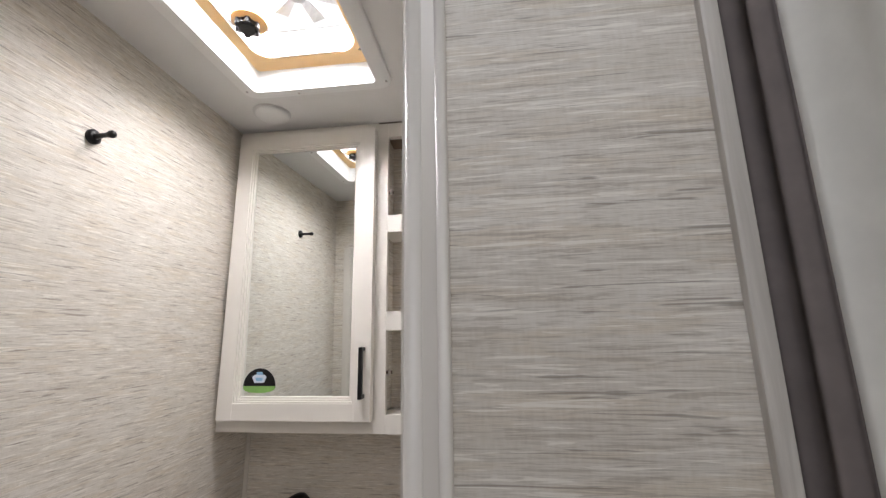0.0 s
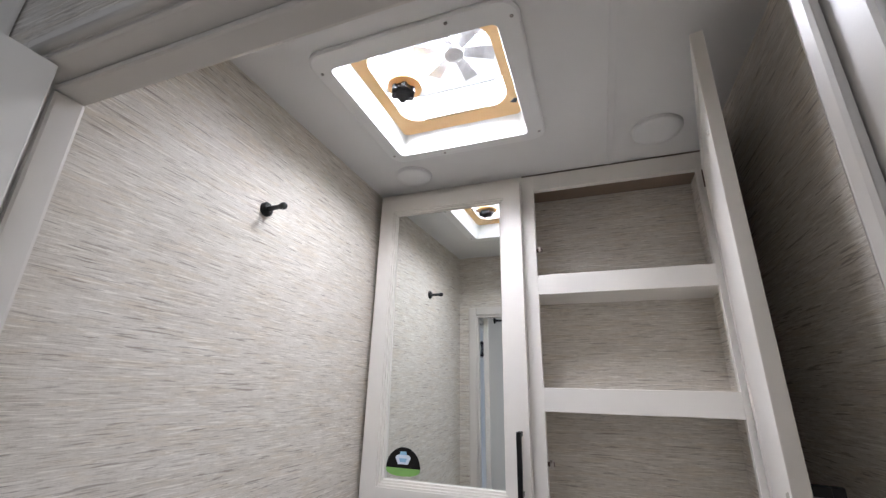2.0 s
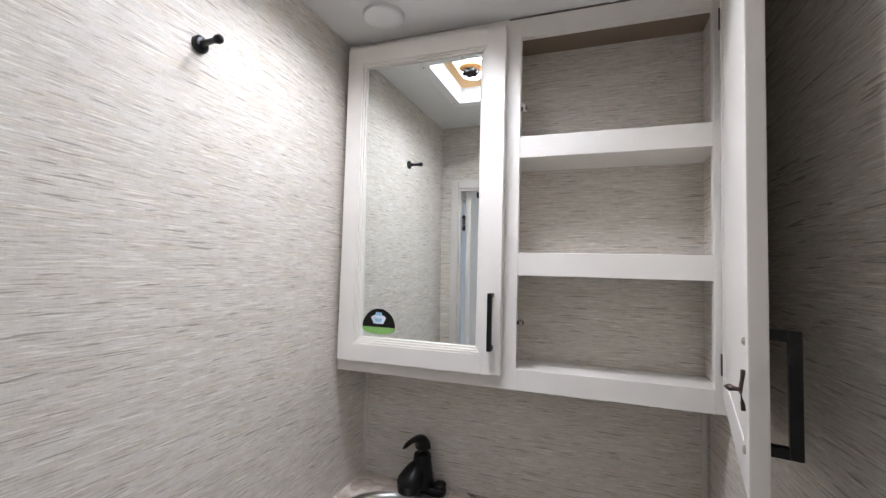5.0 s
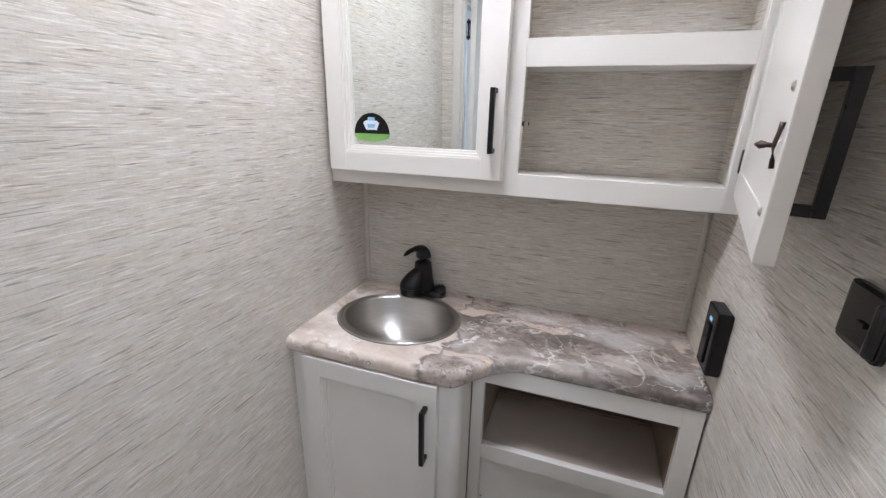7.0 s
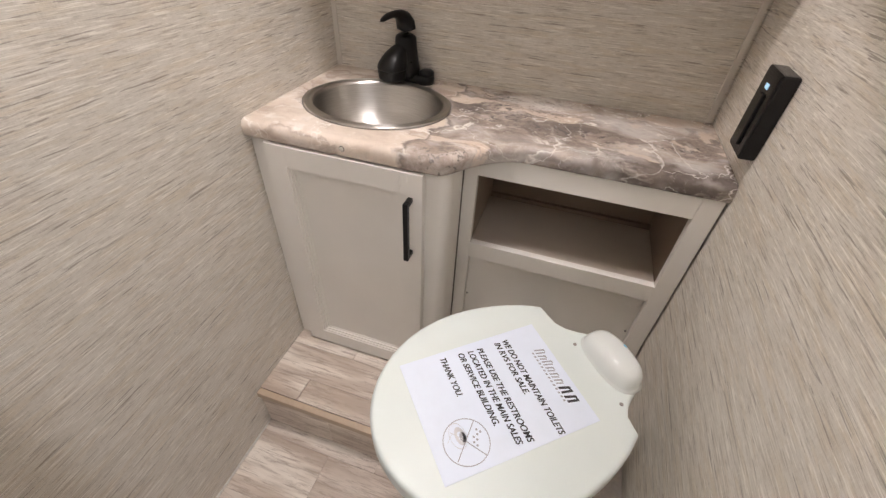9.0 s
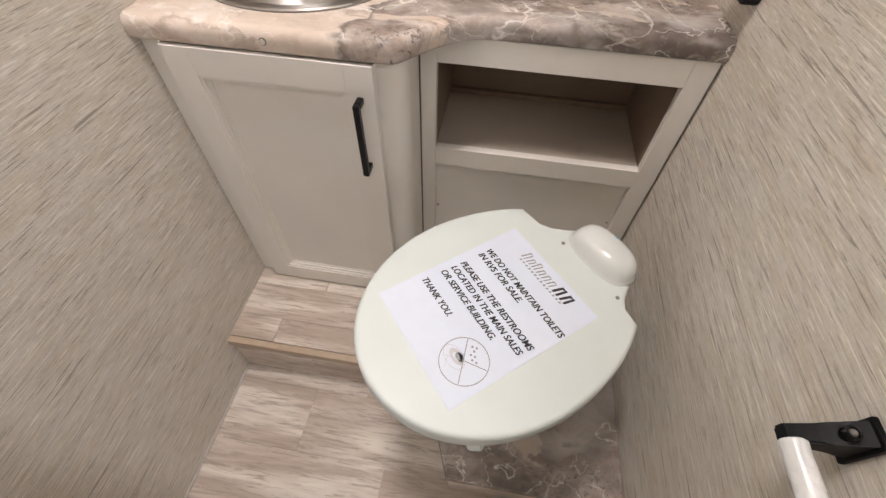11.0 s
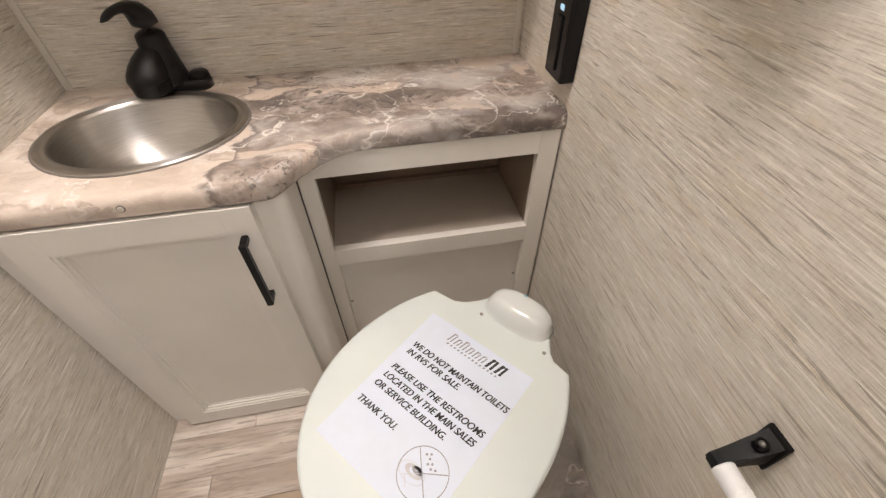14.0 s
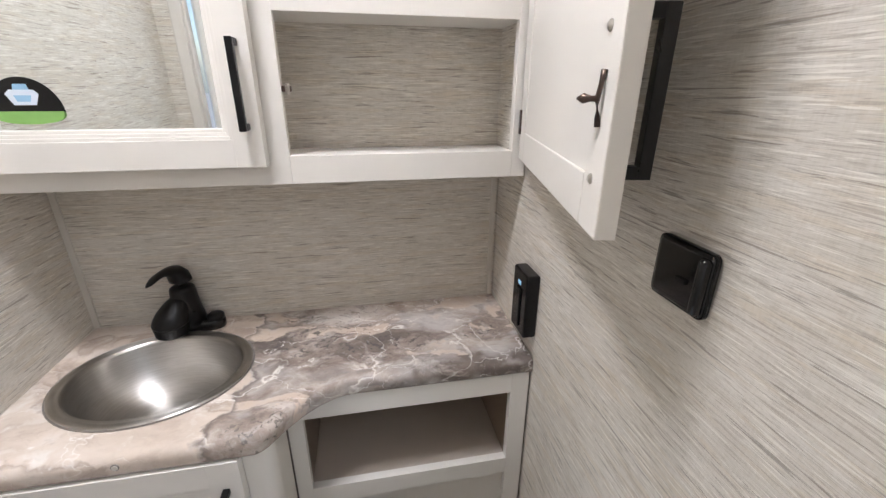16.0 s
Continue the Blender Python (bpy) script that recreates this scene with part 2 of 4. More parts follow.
china.colour(china.ramp(china.noise(china.coords((9, 9, 9)), 1, 2), [(0.3, (0.665, 0.725, 0.70)), (0.7, (0.69, 0.75, 0.725))]))
CHINA = china.mat
SHEET = plain("printed_paper", (0.72, 0.785, 0.885), 0.75, 0.0, 0.015)
INK = plain("ink", (0.035, 0.035, 0.04), 0.6)
GREYINK = plain("grey_ink", (0.34, 0.34, 0.36), 0.6)
PALEINK = plain("pale_ink", (0.60, 0.60, 0.62), 0.6)
GREEN = plain("sticker_green", (0.24, 0.46, 0.12), 0.4)
BLUE = plain("blue_mark", (0.05, 0.42, 0.62), 0.4)
SKYBLUE = plain("sticker_blue", (0.30, 0.52, 0.72), 0.4)
VENTW = see_through("vent_plastic", (0.82, 0.82, 0.81), 0.4, 0.03)
# white fan, greyed so its backlit shade is in the colour
FAN_SHADED = plain("fan_plastic_shaded", (0.50, 0.50, 0.505), 0.45)
# throat darkened on purpose, to cut light bouncing onto the fan
DIM_THROAT = plain("throat_bounce_dimmed", (0.22, 0.21, 0.20), 0.6)
VENTLID = see_through("vent_lid_plastic", (0.85, 0.85, 0.84), 0.4, 0.7)
AMBER = see_through("amber_flange", (0.86, 0.60, 0.29), 0.5, 0.075)
LENS = plain("lamp_lens", (0.74, 0.74, 0.735), 0.35, 0.0, 0.0)
TUBE = plain("white_tube", (0.80, 0.82, 0.82), 0.28, 0.0, 0.02)
CURTAIN_D = plain("curtain_brown", (0.15, 0.125, 0.115), 0.8, 0.0, 0.15)
CURTAIN_L = plain("curtain_pale", (0.72, 0.70, 0.65), 0.8, 0.0, 0.05)
SCREW = plain("screw_steel", (0.35, 0.33, 0.31), 0.35, 0.9)
DARK_LINE = plain("dark_joint", (0.16, 0.14, 0.12), 0.7)
GROUND = plain("gravel_ground", (0.30, 0.29, 0.27), 0.9, 0.0, 0.2)
FOLIAGE = plain("hedge_leaf", (0.07, 0.12, 0.03), 0.6, 0.0, 0.5)

for dark in (BLACK, BLACKP):
    dark.node_tree.nodes["Principled BSDF"].inputs["Specular IOR Level"].default_value = 0.32

# ---- mesh helpers ----


def mesh_of(bm, name, mat, smooth=False):
    bmesh.ops.recalc_face_normals(bm, faces=bm.faces)
    me = bpy.data.meshes.new(name)
    bm.to_mesh(me)
    bm.free()
    me.materials.append(mat)
    if smooth:
        me.polygons.foreach_set("use_smooth", [True] * len(me.polygons))
        me.update()
    return me


def part(name, bm, material, parent=None, label="", smooth=False):
    """Links a bmesh as one mesh object, under a thing or a part."""
    ob = new(name, mesh_of(bm, name, material, smooth))
    if parent is not None:
        ob.parent = parent
    if label:
        tagged(ob, label)
    return ob


def thing(name, label, category, group="", kind=""):
    ob = new(name)
    ob.empty_display_size = 0.05
    return tagged(ob, label, category, group, kind)


def block(x0, x1, y0, y1, z0, z1, bevel=0.0, segments=2):
    bm = bmesh.new()
    bmesh.ops.create_cube(bm, size=1)
    for v in bm.verts:
        v.co = Vector((x0 + (v.co.x + 0.5) * (x1 - x0), y0 + (v.co.y + 0.5) * (y1 - y0), z0 + (v.co.z + 0.5) * (z1 - z0)))
    if bevel:
        bmesh.ops.bevel(bm, geom=list(bm.edges), offset=bevel, segments=segments, profile=0.6, affect="EDGES")
    return bm


def blocks(rows, bevel=0.0):
    """Several boxes in one mesh."""
    bm = bmesh.new()
    for row in rows:
        one = block(*row, bevel)
        me = bpy.data.meshes.new("tmp")
        one.to_mesh(me)
        one.free()
        bm.from_mesh(me)
        bpy.data.meshes.remove(me)
    return bm


def loft(rings, cap=(True, True), closed=True):
    """A skin over rings of equally many points."""
    bm = bmesh.new()
    vs = [[bm.verts.new(p) for p in ring] for ring in rings]
    n = len(vs[0])
    for a, b in zip(vs, vs[1:]):
        for i in range(n if closed else n - 1):
            bm.faces.new((a[i], a[(i + 1) % n], b[(i + 1) % n], b[i]))
    if cap[0]:
        bm.faces.new(vs[0])
    if cap[1]:
        bm.faces.new(vs[-1])
    return bm


def tube(path, radii, n=16, flat=1.0):
    """A round bar along a path with a radius at each point."""
    rings, path = [], [Vector(p) for p in path]
    for i, p in enumerate(path):
        d = (path[min(i + 1, len(path) - 1)] - path[max(i - 1, 0)]).normalized()
        side = d.cross(Vector((0, 0, 1)))
        side = side.normalized() if side.length > 0.05 else Vector((1, 0, 0))
        up = side.cross(d).normalized()
        r = radii[i] if isinstance(radii, (list, tuple)) else radii
        rings.append([p + r * (math.cos(a) * side + flat * math.sin(a) * up) for a in (2 * math.pi * k / n for k in range(n))])
    return loft(rings)


def disc(cx, cy, z0, z1, r, n=28, ry=None, steps=()):
    """An upright round plate; steps: (height, radius factor) rows between."""
    ry = r if ry is None else ry
    rows = [(z0, 1.0), *steps, (z1, 1.0)] if not steps else list(steps)
    rings = [[(cx + r * f * math.cos(a), cy + ry * f * math.sin(a), z) for a in (2 * math.pi * k / n for k in range(n))] for z, f in rows]
    return loft(rings)


def rounded_rect(x0, x1, y0, y1, r, n=6):
    pts = []
    for cx, cy, a0 in ((x1 - r, y1 - r, 0), (x0 + r, y1 - r, 90), (x0 + r, y0 + r, 180), (x1 - r, y0 + r, 270)):
        for k in range(n + 1):
            a = radians(a0 + 90 * k / n)
            pts.append((cx + r * math.cos(a), cy + r * math.sin(a)))
    return pts


def pull(parent, x, y, z0, z1, nx, ny, stand=0.03, w=0.011):
    """A square bar pull on a face at (x, y) whose outward way is (nx, ny)."""
    h = part("handle", bmesh.new(), BLACK, parent, "matt black bar pull")
    bm = bmesh.new()
    tx, ty = -ny, nx
    def slab(d0, d1, s, za, zb):
        vs = []
        for z in (za, zb):
            for d, q in ((d0, -s), (d1, -s), (d1, s), (d0, s)):
                vs.append(bm.verts.new((x + nx * d + tx * q, y + ny * d + ty * q, z)))
        for f in ((0, 1, 2, 3), (4, 5, 6, 7), (0, 1, 5, 4), (1, 2, 6, 5), (2, 3, 7, 6), (3, 0, 4, 7)):
            bm.faces.new([vs[i] for i in f])
    slab(stand - w, stand, w / 2, z0, z1)
    slab(0, stand - w, w / 2, z0, z0 + w)
    slab(0, stand - w, w / 2, z1 - w, z1)
    bmesh.ops.recalc_face_normals(bm, faces=bm.faces)
    bmesh.ops.bevel(bm, geom=list(bm.edges), offset=0.0012, segments=1, affect="EDGES")
    bm.to_mesh(h.data)
    bm.free()
    return h


def screw(parent, x, y, z, nx, ny, nz, r=0.004, mat=None):
    d = Vector((nx, ny, nz)).normalized()
    p = Vector((x, y, z))
    q = d.to_track_quat("Z", "Y")
    bm = disc(0, 0, 0, 0.0025, r, 12, steps=((-0.001, 1.0), (0.001, 1.0), (0.0022, 0.7), (0.0012, 0.25)))
    bmesh.ops.transform(bm, matrix=Matrix.Translation(p) @ q.to_matrix().to_4x4(), verts=bm.verts)
    return part("screw", bm, mat or SCREW, parent)


# ---- setting ----
W, BACK, TOP = 0.952, 2.0, 2.147         # bathroom width, rear wall, ceiling
IN, OUT = 0.954, 0.908                   # faces of the entry wall
DX0, DX1, DZ = 0.084, 0.757, 1.854       # doorway
HX0, HX1, HY = -0.09, HALL_X, -2.4          # the space outside


def setting(name, bm, mat, label, category):
    return tagged(part(name, bm, mat), label, category, kind="structure")


setting("wall_left", block(-0.05, 0, OUT, BACK + 0.05, -0.05, TOP + 0.02), PAPER_WALL, "pale grey grasscloth wallpaper on the bathroom side wall", "wall")
setting("wall_right", block(W, W + 0.05, IN, BACK + 0.05, -0.05, TOP + 0.02), PAPER_WALL, "pale grey grasscloth wallpaper behind the toilet", "wall")
setting("wall_rear", block(0, W, BACK, BACK + 0.05, -0.05, TOP + 0.02), PAPER_WALL, "pale grey grasscloth wallpaper behind the vanity", "wall")
setting("wall_entry", blocks([(-0.02, DX0, OUT, IN, 0, TOP), (DX1, 0.955, OUT, IN, 0, TOP), (DX0, DX1, OUT, IN, DZ, TOP)]), PAPER_WALL,
        "wallpapered partition with the bathroom doorway", "wall")
VX0, VX1, VY0, VY1 = 0.181, 0.525, 1.268, 1.608   # roof vent opening
setting("ceiling", blocks([(0, VX0, IN, BACK, TOP, TOP + 0.03), (VX1, W, IN, BACK, TOP, TOP + 0.03), (VX0, VX1, IN, VY0, TOP, TOP + 0.03), (VX0, VX1, VY1, BACK, TOP, TOP + 0.03)]),
        CEIL, "smooth white bathroom ceiling panel", "ceiling")
setting("ceiling_batten", block(0.708, 0.722, IN, 1.83, TOP - 0.0025, TOP + 0.001, 0.0008), CEIL, "thin white joint strip along the ceiling", "trim")
setting("ceiling_hall", blocks([(HX0, 0.67, HY, OUT, TOP, TOP + 0.03), (1.03, HX1, HY, OUT, TOP, TOP + 0.03), (0.67, 1.03, HY, 0.14, TOP, TOP + 0.03), (0.67, 1.03, 0.50, OUT, TOP, TOP + 0.03)]), CEIL, "white ceiling outside the bathroom", "ceiling")
setting("floor", blocks([(0, W, OUT, BACK, -0.05, -0.006), (HX0, HX1, HY, OUT, -0.05, -0.001)]), WOOD, "grey-brown wood-look vinyl floor", "floor")
# unseen lid that closes the ceiling hole of the added fill
setting("hall_fill_lid", block(0.65, 1.05, 0.12, 0.52, TOP + 0.031, TOP + 0.06, 0.01), VENTLID, "white lid over the added hall fill light", "roof vent")
# out of view; its window opening is made up for the fill lamp
setting("wall_hall_right", blocks([(HX1, HX1 + 0.05, HY, -2.0, -0.05, TOP), (HX1, HX1 + 0.05, -0.4, 1.2, -0.05, TOP), (HX1, HX1 + 0.05, -2.0, -0.4, -0.05, 0.9), (HX1, HX1 + 0.05, -2.0, -0.4, 1.9, TOP)]), DOORP,
        "plain off-white unseen wall with an added light opening", "wall")
setting("wall_hall_rear", block(HX0, HX1, HY - 0.05, HY, -0.05, TOP), PAPER_WALL, "wallpapered wall at the far end", "wall")
setting("wall_hall_side", blocks([(HX0 - 0.05, HX0, HY, 0.16, 0, TOP), (HX0 - 0.05, HX0, 0.84, OUT + 0.02, 0, TOP), (HX0 - 0.05, HX0, 0.16, 0.84, 1.9, TOP)]), DOORP,
        "off-white side wall with the open entry doorway", "wall")
setting("wall_hall_front", block(0.99, HX1, 1.15, 1.2, 0, TOP), DOORP, "off-white wall behind the curtain", "wall")
setting("bulkhead", block(HX0, 0.008, 0.10, OUT - 0.001, 1.915, TOP - 0.002, 0.004), DOORP, "white bulkhead over the entry doorway", "trim")
# corner battens
for n, (x0, x1) in enumerate(((0.0005, 0.013), (W - 0.018, W - 0.006))):
    setting("corner_trim", block(x0, x1, BACK - 0.006, BACK + 0.001, 0.86, 1.212, 0.0015), STRIP, "thin wallpapered corner batten", "trim")
setting("corner_trim", block(0.9495, 0.961, OUT - 0.006, IN - 0.002, 0, TOP, 0.002), BATTEN, "pale woodgrain corner batten on the partition", "trim")

# doorway frame
frame_1 = tagged(thing("door_frame", "off-white moulded bathroom door frame", "door frame"), kind="structure")


def casing(rows, name, label=""):
    part(name, blocks(rows, 0.004), TRIM, frame_1, label)


casing([(DX1, DX1 + 0.027, OUT - 0.009, OUT + 0.001, 0, DZ + 0.030)], "casing")
casing([(DX0 - 0.030, DX0, OUT - 0.009, OUT + 0.001, 0, DZ + 0.030)], "casing")
casing([(DX0, DX1, OUT - 0.009, OUT + 0.001, DZ, DZ + 0.030)], "casing")
casing([(DX1 - 0.003, DX1 + 0.001, OUT - 0.005, IN, 0, DZ)], "jamb")
casing([(DX0 - 0.001, DX0 + 0.004, OUT - 0.005, IN + 0.003, 0, DZ)], "jamb")
casing([(DX0 + 0.004, DX1 - 0.003, OUT - 0.005, IN + 0.003, DZ - 0.005, DZ + 0.001)], "head_jamb")
casing([(DX1 - 0.008, DX1 - 0.003, 0.930, 0.946, 0, DZ - 0.005)], "stop")
casing([(DX0 + 0.004, DX0 + 0.012, 0.930, IN + 0.008, 0, DZ - 0.013)], "stop")
casing([(DX0 + 0.004, DX1 - 0.008, 0.930, IN + 0.008, DZ - 0.013, DZ - 0.005)], "stop")
casing([(DX0 - 0.036, DX0, IN - 0.001, IN + 0.009, 0, DZ + 0.036)], "inner_casing")
casing([(DX1 + 0.004, DX1 + 0.036, IN - 0.001, IN + 0.006, 0, DZ + 0.036)], "inner_casing")
casing([(DX0, DX1 + 0.004, IN - 0.001, IN + 0.009, DZ, DZ + 0.036)], "inner_casing")

part("casing_bead", tube([(DX1 + 0.005, OUT - 0.009, 0.0), (DX1 + 0.005, OUT - 0.009, DZ + 0.005)], 0.0055, 12), TRIM, frame_1, "", True)
part("casing_bead", tube([(DX0 - 0.005, OUT - 0.009, 0.0), (DX0 - 0.005, OUT - 0.009, DZ + 0.005)], 0.0055, 12), TRIM, frame_1, "", True)
part("casing_bead", tube([(DX0 - 0.005, OUT - 0.009, DZ + 0.005), (DX1 + 0.005, OUT - 0.009, DZ + 0.005)], 0.0055, 12), TRIM, frame_1, "", True)
part("casing_bead", tube([(DX1 + 0.023, OUT - 0.009, 0.0), (DX1 + 0.023, OUT - 0.009, DZ + 0.026)], 0.0035, 12), TRIM, frame_1, "", True)

# ---- bathroom door, swung wide open ----
LX0, LX1 = 0.107, 0.133
door = thing("bathroom_door", "plain off-white flush bathroom door swung wide open", "door")
leaf = part("leaf", block(LX0, LX1, 0.22, 0.913, 0.02, DZ - 0.008, 0.002), DOORP, door)
for z in (0.25, 1.02, 1.66):
    hg = part("hinge", blocks([(LX0 - 0.003, LX0 + 0.001, 0.880, 0.912, z, z + 0.07), (DX0 + 0.0035, DX0 + 0.006, 0.902, 0.928, z, z + 0.07), (DX0 + 0.005, LX0 + 0.001, 0.908, 0.914, z + 0.002, z + 0.012), (DX0 + 0.005, LX0 + 0.001, 0.908, 0.914, z + 0.058, z + 0.068)], 0.0008), BLACK, door, "black butt hinge")
    part("knuckle", tube([(0.098, 0.909, z - 0.004), (0.098, 0.909, z + 0.074)], 0.004, 10), BLACK, hg)


def wall_hook(name, label, x, y, z, long=1.0):
    """A round-backed peg hook that points along +x."""
    h = thing(name, label, "hook")
    b = disc(0, 0, 0, 1, 0.0155, 24, steps=((-0.001, 1.0), (0.006, 1.0), (0.009, 0.75), (0.010, 0.4)))
    bmesh.ops.transform(b, matrix=pose(x, y, z, 0, 90, 0), verts=b.verts)
    part("base", b, BLACK, h, smooth=False)
    part("peg", tube([(x + d * long, y - 0.004 * d / 0.05, z) for d in (0.006, 0.012, 0.036, 0.042, 0.048, 0.054, 0.058)], [0.008, 0.0055, 0.005, 0.006, 0.008, 0.0075, 0.004]), BLACK, h, smooth=True)
    return h


wall_hook("robe_hook", "matt black peg hook on the wallpapered wall", 0.0, 1.347, 1.889)
wall_hook("robe_hook", "matt black peg hook on the open door", LX1, 0.790, 1.846, 1.15)

# ---- curtain beside the doorway ----
cur = thing("privacy_curtain", "pale privacy curtain with a dark brown edge band", "curtain")


def folds(points, z0, z1, amp, per, n):
    path = []
    for k in range(n + 1):
        s = k / n * (len(points) - 1)
        i = min(int(s), len(points) - 2)
        p = Vector(points[i]).lerp(Vector(points[i + 1]), s - i)
        d = (Vector(points[i + 1]) - Vector(points[i])).normalized()
        path.append(p + Vector((-d.y, d.x)) * amp * math.sin(k / n * per * 2 * math.pi))
    a = [(p.x, p.y) for p in path] + [(p.x + 0.004, p.y + 0.002) for p in reversed(path)]
    return loft([[(x, y, z) for x, y in a] for z in (z0, z1)])


part("edge_band", folds([(0.968, 0.948), (0.976, 0.925), (0.9850, 0.897)], 0.03, TOP - 0.03, 0.0045, 3.2, 60), CURTAIN_D, cur, "dark brown band", True)
part("drape", folds([(0.9872, 0.893), (1.01, 0.72), (1.035, 0.52)], 0.03, TOP - 0.03, 0.006, 4, 80), CURTAIN_L, cur, "pale grey-beige cloth", True)
part("rail", block(0.965, 1.05, 0.50, 0.96, TOP - 0.03, TOP - 0.001, 0.003), DOORP, cur, "white curtain rail")

# ---- roof vent ----
vent = thing("roof_vent", "white plastic roof vent with fan and open-lit lid", "roof vent")
o, i_ = rounded_rect(0.146, 0.566, 1.226, 1.640, 0.035), rounded_rect(VX0, VX1, VY0, VY1, 0.014)
part("trim_ring", loft([[(x, y, TOP + 0.001) for x, y in o], [(x, y, TOP - 0.005) for x, y in o], [(x * 0.985 + 0.0053, y * 0.985 + 0.0215, TOP - 0.008) for x, y in o], [(x, y, TOP - 0.008) for x, y in i_],
                        [(x, y, TOP + 0.001) for x, y in i_]], (False, False)), VENTW, vent)
up = rounded_rect(VX0 + 0.012, VX1 - 0.012, VY0 + 0.012, VY1 - 0.012, 0.012)
part("well", loft([[(x, y, TOP - 0.006) for x, y in i_], [(x, y, TOP + 0.048) for x, y in up], [(x, y, TOP + 0.050) for x, y in rounded_rect(VX0 + 0.010, VX1 - 0.010, VY0 + 0.010, VY1 - 0.010, 0.012)],
                   [(x, y, TOP - 0.004) for x, y in rounded_rect(VX0 - 0.003, VX1 + 0.003, VY0 - 0.003, VY1 + 0.003, 0.012)]], (False, False)), VENTW, vent, "white sloped well")
hole = rounded_rect(0.216, 0.492, 1.310, 1.560, 0.050)
part("flange", loft([[(x, y, TOP + 0.048) for x, y in up], [(x, y, TOP + 0.056) for x, y in hole], [(x, y, TOP + 0.060) for x, y in hole], [(x, y, TOP + 0.052) for x, y in up]], (False, False)), AMBER, vent, "amber-tinted inner flange")
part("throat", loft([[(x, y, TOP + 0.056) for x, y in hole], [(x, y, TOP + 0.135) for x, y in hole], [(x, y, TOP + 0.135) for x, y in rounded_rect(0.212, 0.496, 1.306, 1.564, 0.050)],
                     [(x, y, TOP + 0.058) for x, y in rounded_rect(0.212, 0.496, 1.306, 1.564, 0.050)]], (False, False)), DIM_THROAT, vent, "inner throat darkened to cut bounced light")
lid_o = rounded_rect(0.16, 0.55, 1.25, 1.62, 0.05)
part("lid", loft([[(x, y, TOP + 0.137) for x, y in lid_o], [(x, y, TOP + 0.165) for x, y in lid_o], [(0.355 + (x - 0.355) * 0.85, 1.435 + (y - 1.435) * 0.85, TOP + 0.185) for x, y in lid_o]]), VENTLID, vent, "white translucent lid")
part("fan_bracket", block(0.208, 0.500, 1.388, 1.412, TOP + 0.108, TOP + 0.112, 0.001), plain("bracket_grey", (0.24, 0.27, 0.31), 0.4), vent, "pale metal cross strip")
fan = part("fan", disc(0.401, 1.397, 0, 1, 0.022, 24, steps=((TOP + 0.076, 0.5), (TOP + 0.079, 0.95), (TOP + 0.083, 1.0), (TOP + 0.107, 1.0))), FAN_SHADED, vent, "white fan hub, greyed for its backlit shade")
for k in range(6):
    bm = bmesh.new()
    rows = []
    for s in (0.0, 0.33, 0.66, 1.0):
        r, half = 0.018 + 0.072 * s, 0.008 + 0.009 * s
        rows.append([(r, -half, 0.010 * (0.5 - s * 0.2)), (r, half, -0.010 * (0.5 - s * 0.2)), (r, half, -0.010 * (0.5 - s * 0.2) + 0.0018), (r, -half, 0.010 * (0.5 - s * 0.2) + 0.0018)])
    bm.free()
    bm = loft(rows)
    bmesh.ops.transform(bm, matrix=pose(0.401, 1.397, TOP + 0.090, 0, 0, 20 + 60 * k), verts=bm.verts)
    part("blade", bm, FAN_SHADED, fan)
kb = part("knob", disc(0.269, 1.424, 0, 1, 0.026, 8, steps=((TOP + 0.030, 0.75), (TOP + 0.033, 1.0), (TOP + 0.044, 0.95), (TOP + 0.048, 0.6))), BLACKP, vent, "dark star-shaped crank knob")
for k in range(6):
    part("lobe", tube([(0.269 + 0.022 * math.cos(k * 1.047), 1.424 + 0.022 * math.sin(k * 1.047), z) for z in (TOP + 0.031, TOP + 0.044)], 0.0075, 10), BLACKP, kb)
part("crank_plate", disc(0.271, 1.426, TOP + 0.050, TOP + 0.055, 0.040, 28), AMBER, vent, "tan crank plate")
part("crank_arm", block(0.222, 0.262, 1.416, 1.434, TOP + 0.054, TOP + 0.060, 0.001), VENTW, vent)
bm = block(-0.008, 0.008, -0.008, 0.008, -0.001, 0.0006)
bmesh.ops.transform(bm, matrix=pose(0.506, 1.545, TOP + 0.0485, 0, -18, 45), verts=bm.verts)
part("label", bm, BLACKP, vent, "small dark diamond label")
for x, y in ((0.160, 1.275), (0.162, 1.600), (0.552, 1.262), (0.552, 1.606), (0.30, 1.626), (0.44, 1.240)):
    screw(vent, x, y, TOP - 0.0075, 0, 0, -1, 0.0035)

for x, y, r in ((0.165, 1.727, 0.054), (0.8205, 1.695, 0.058)):
    dl = thing("ceiling_light", "round frosted white dome light switched off on the ceiling", "ceiling light", "ceiling dome lights")
    part("rim", disc(x, y, 0, 1, r, 40, steps=((TOP + 0.001, 1.0), (TOP - 0.004, 1.0), (TOP - 0.0048, 0.98), (TOP - 0.0040, 0.95))), CEIL, dl)
    part("lens", disc(x, y, 0, 1, r, 40, steps=((TOP - 0.0045, 0.975), (TOP - 0.008, 0.95), (TOP - 0.0115, 0.80), (TOP - 0.0135, 0.45), (TOP - 0.014, 0.1))), LENS, dl, "frosted white lens", True)

# ---- wall cabinet ----
YF, YD = 1.832, 1.798
OPEN = [(1.263, 1.491), (1.547, 1.784), (1.838, 2.095)]
CX0, CX1 = 0.502, 0.920
cab = thing("wall_cabinet", "off-white wall cabinet with one mirrored door and open shelves", "cabinet")
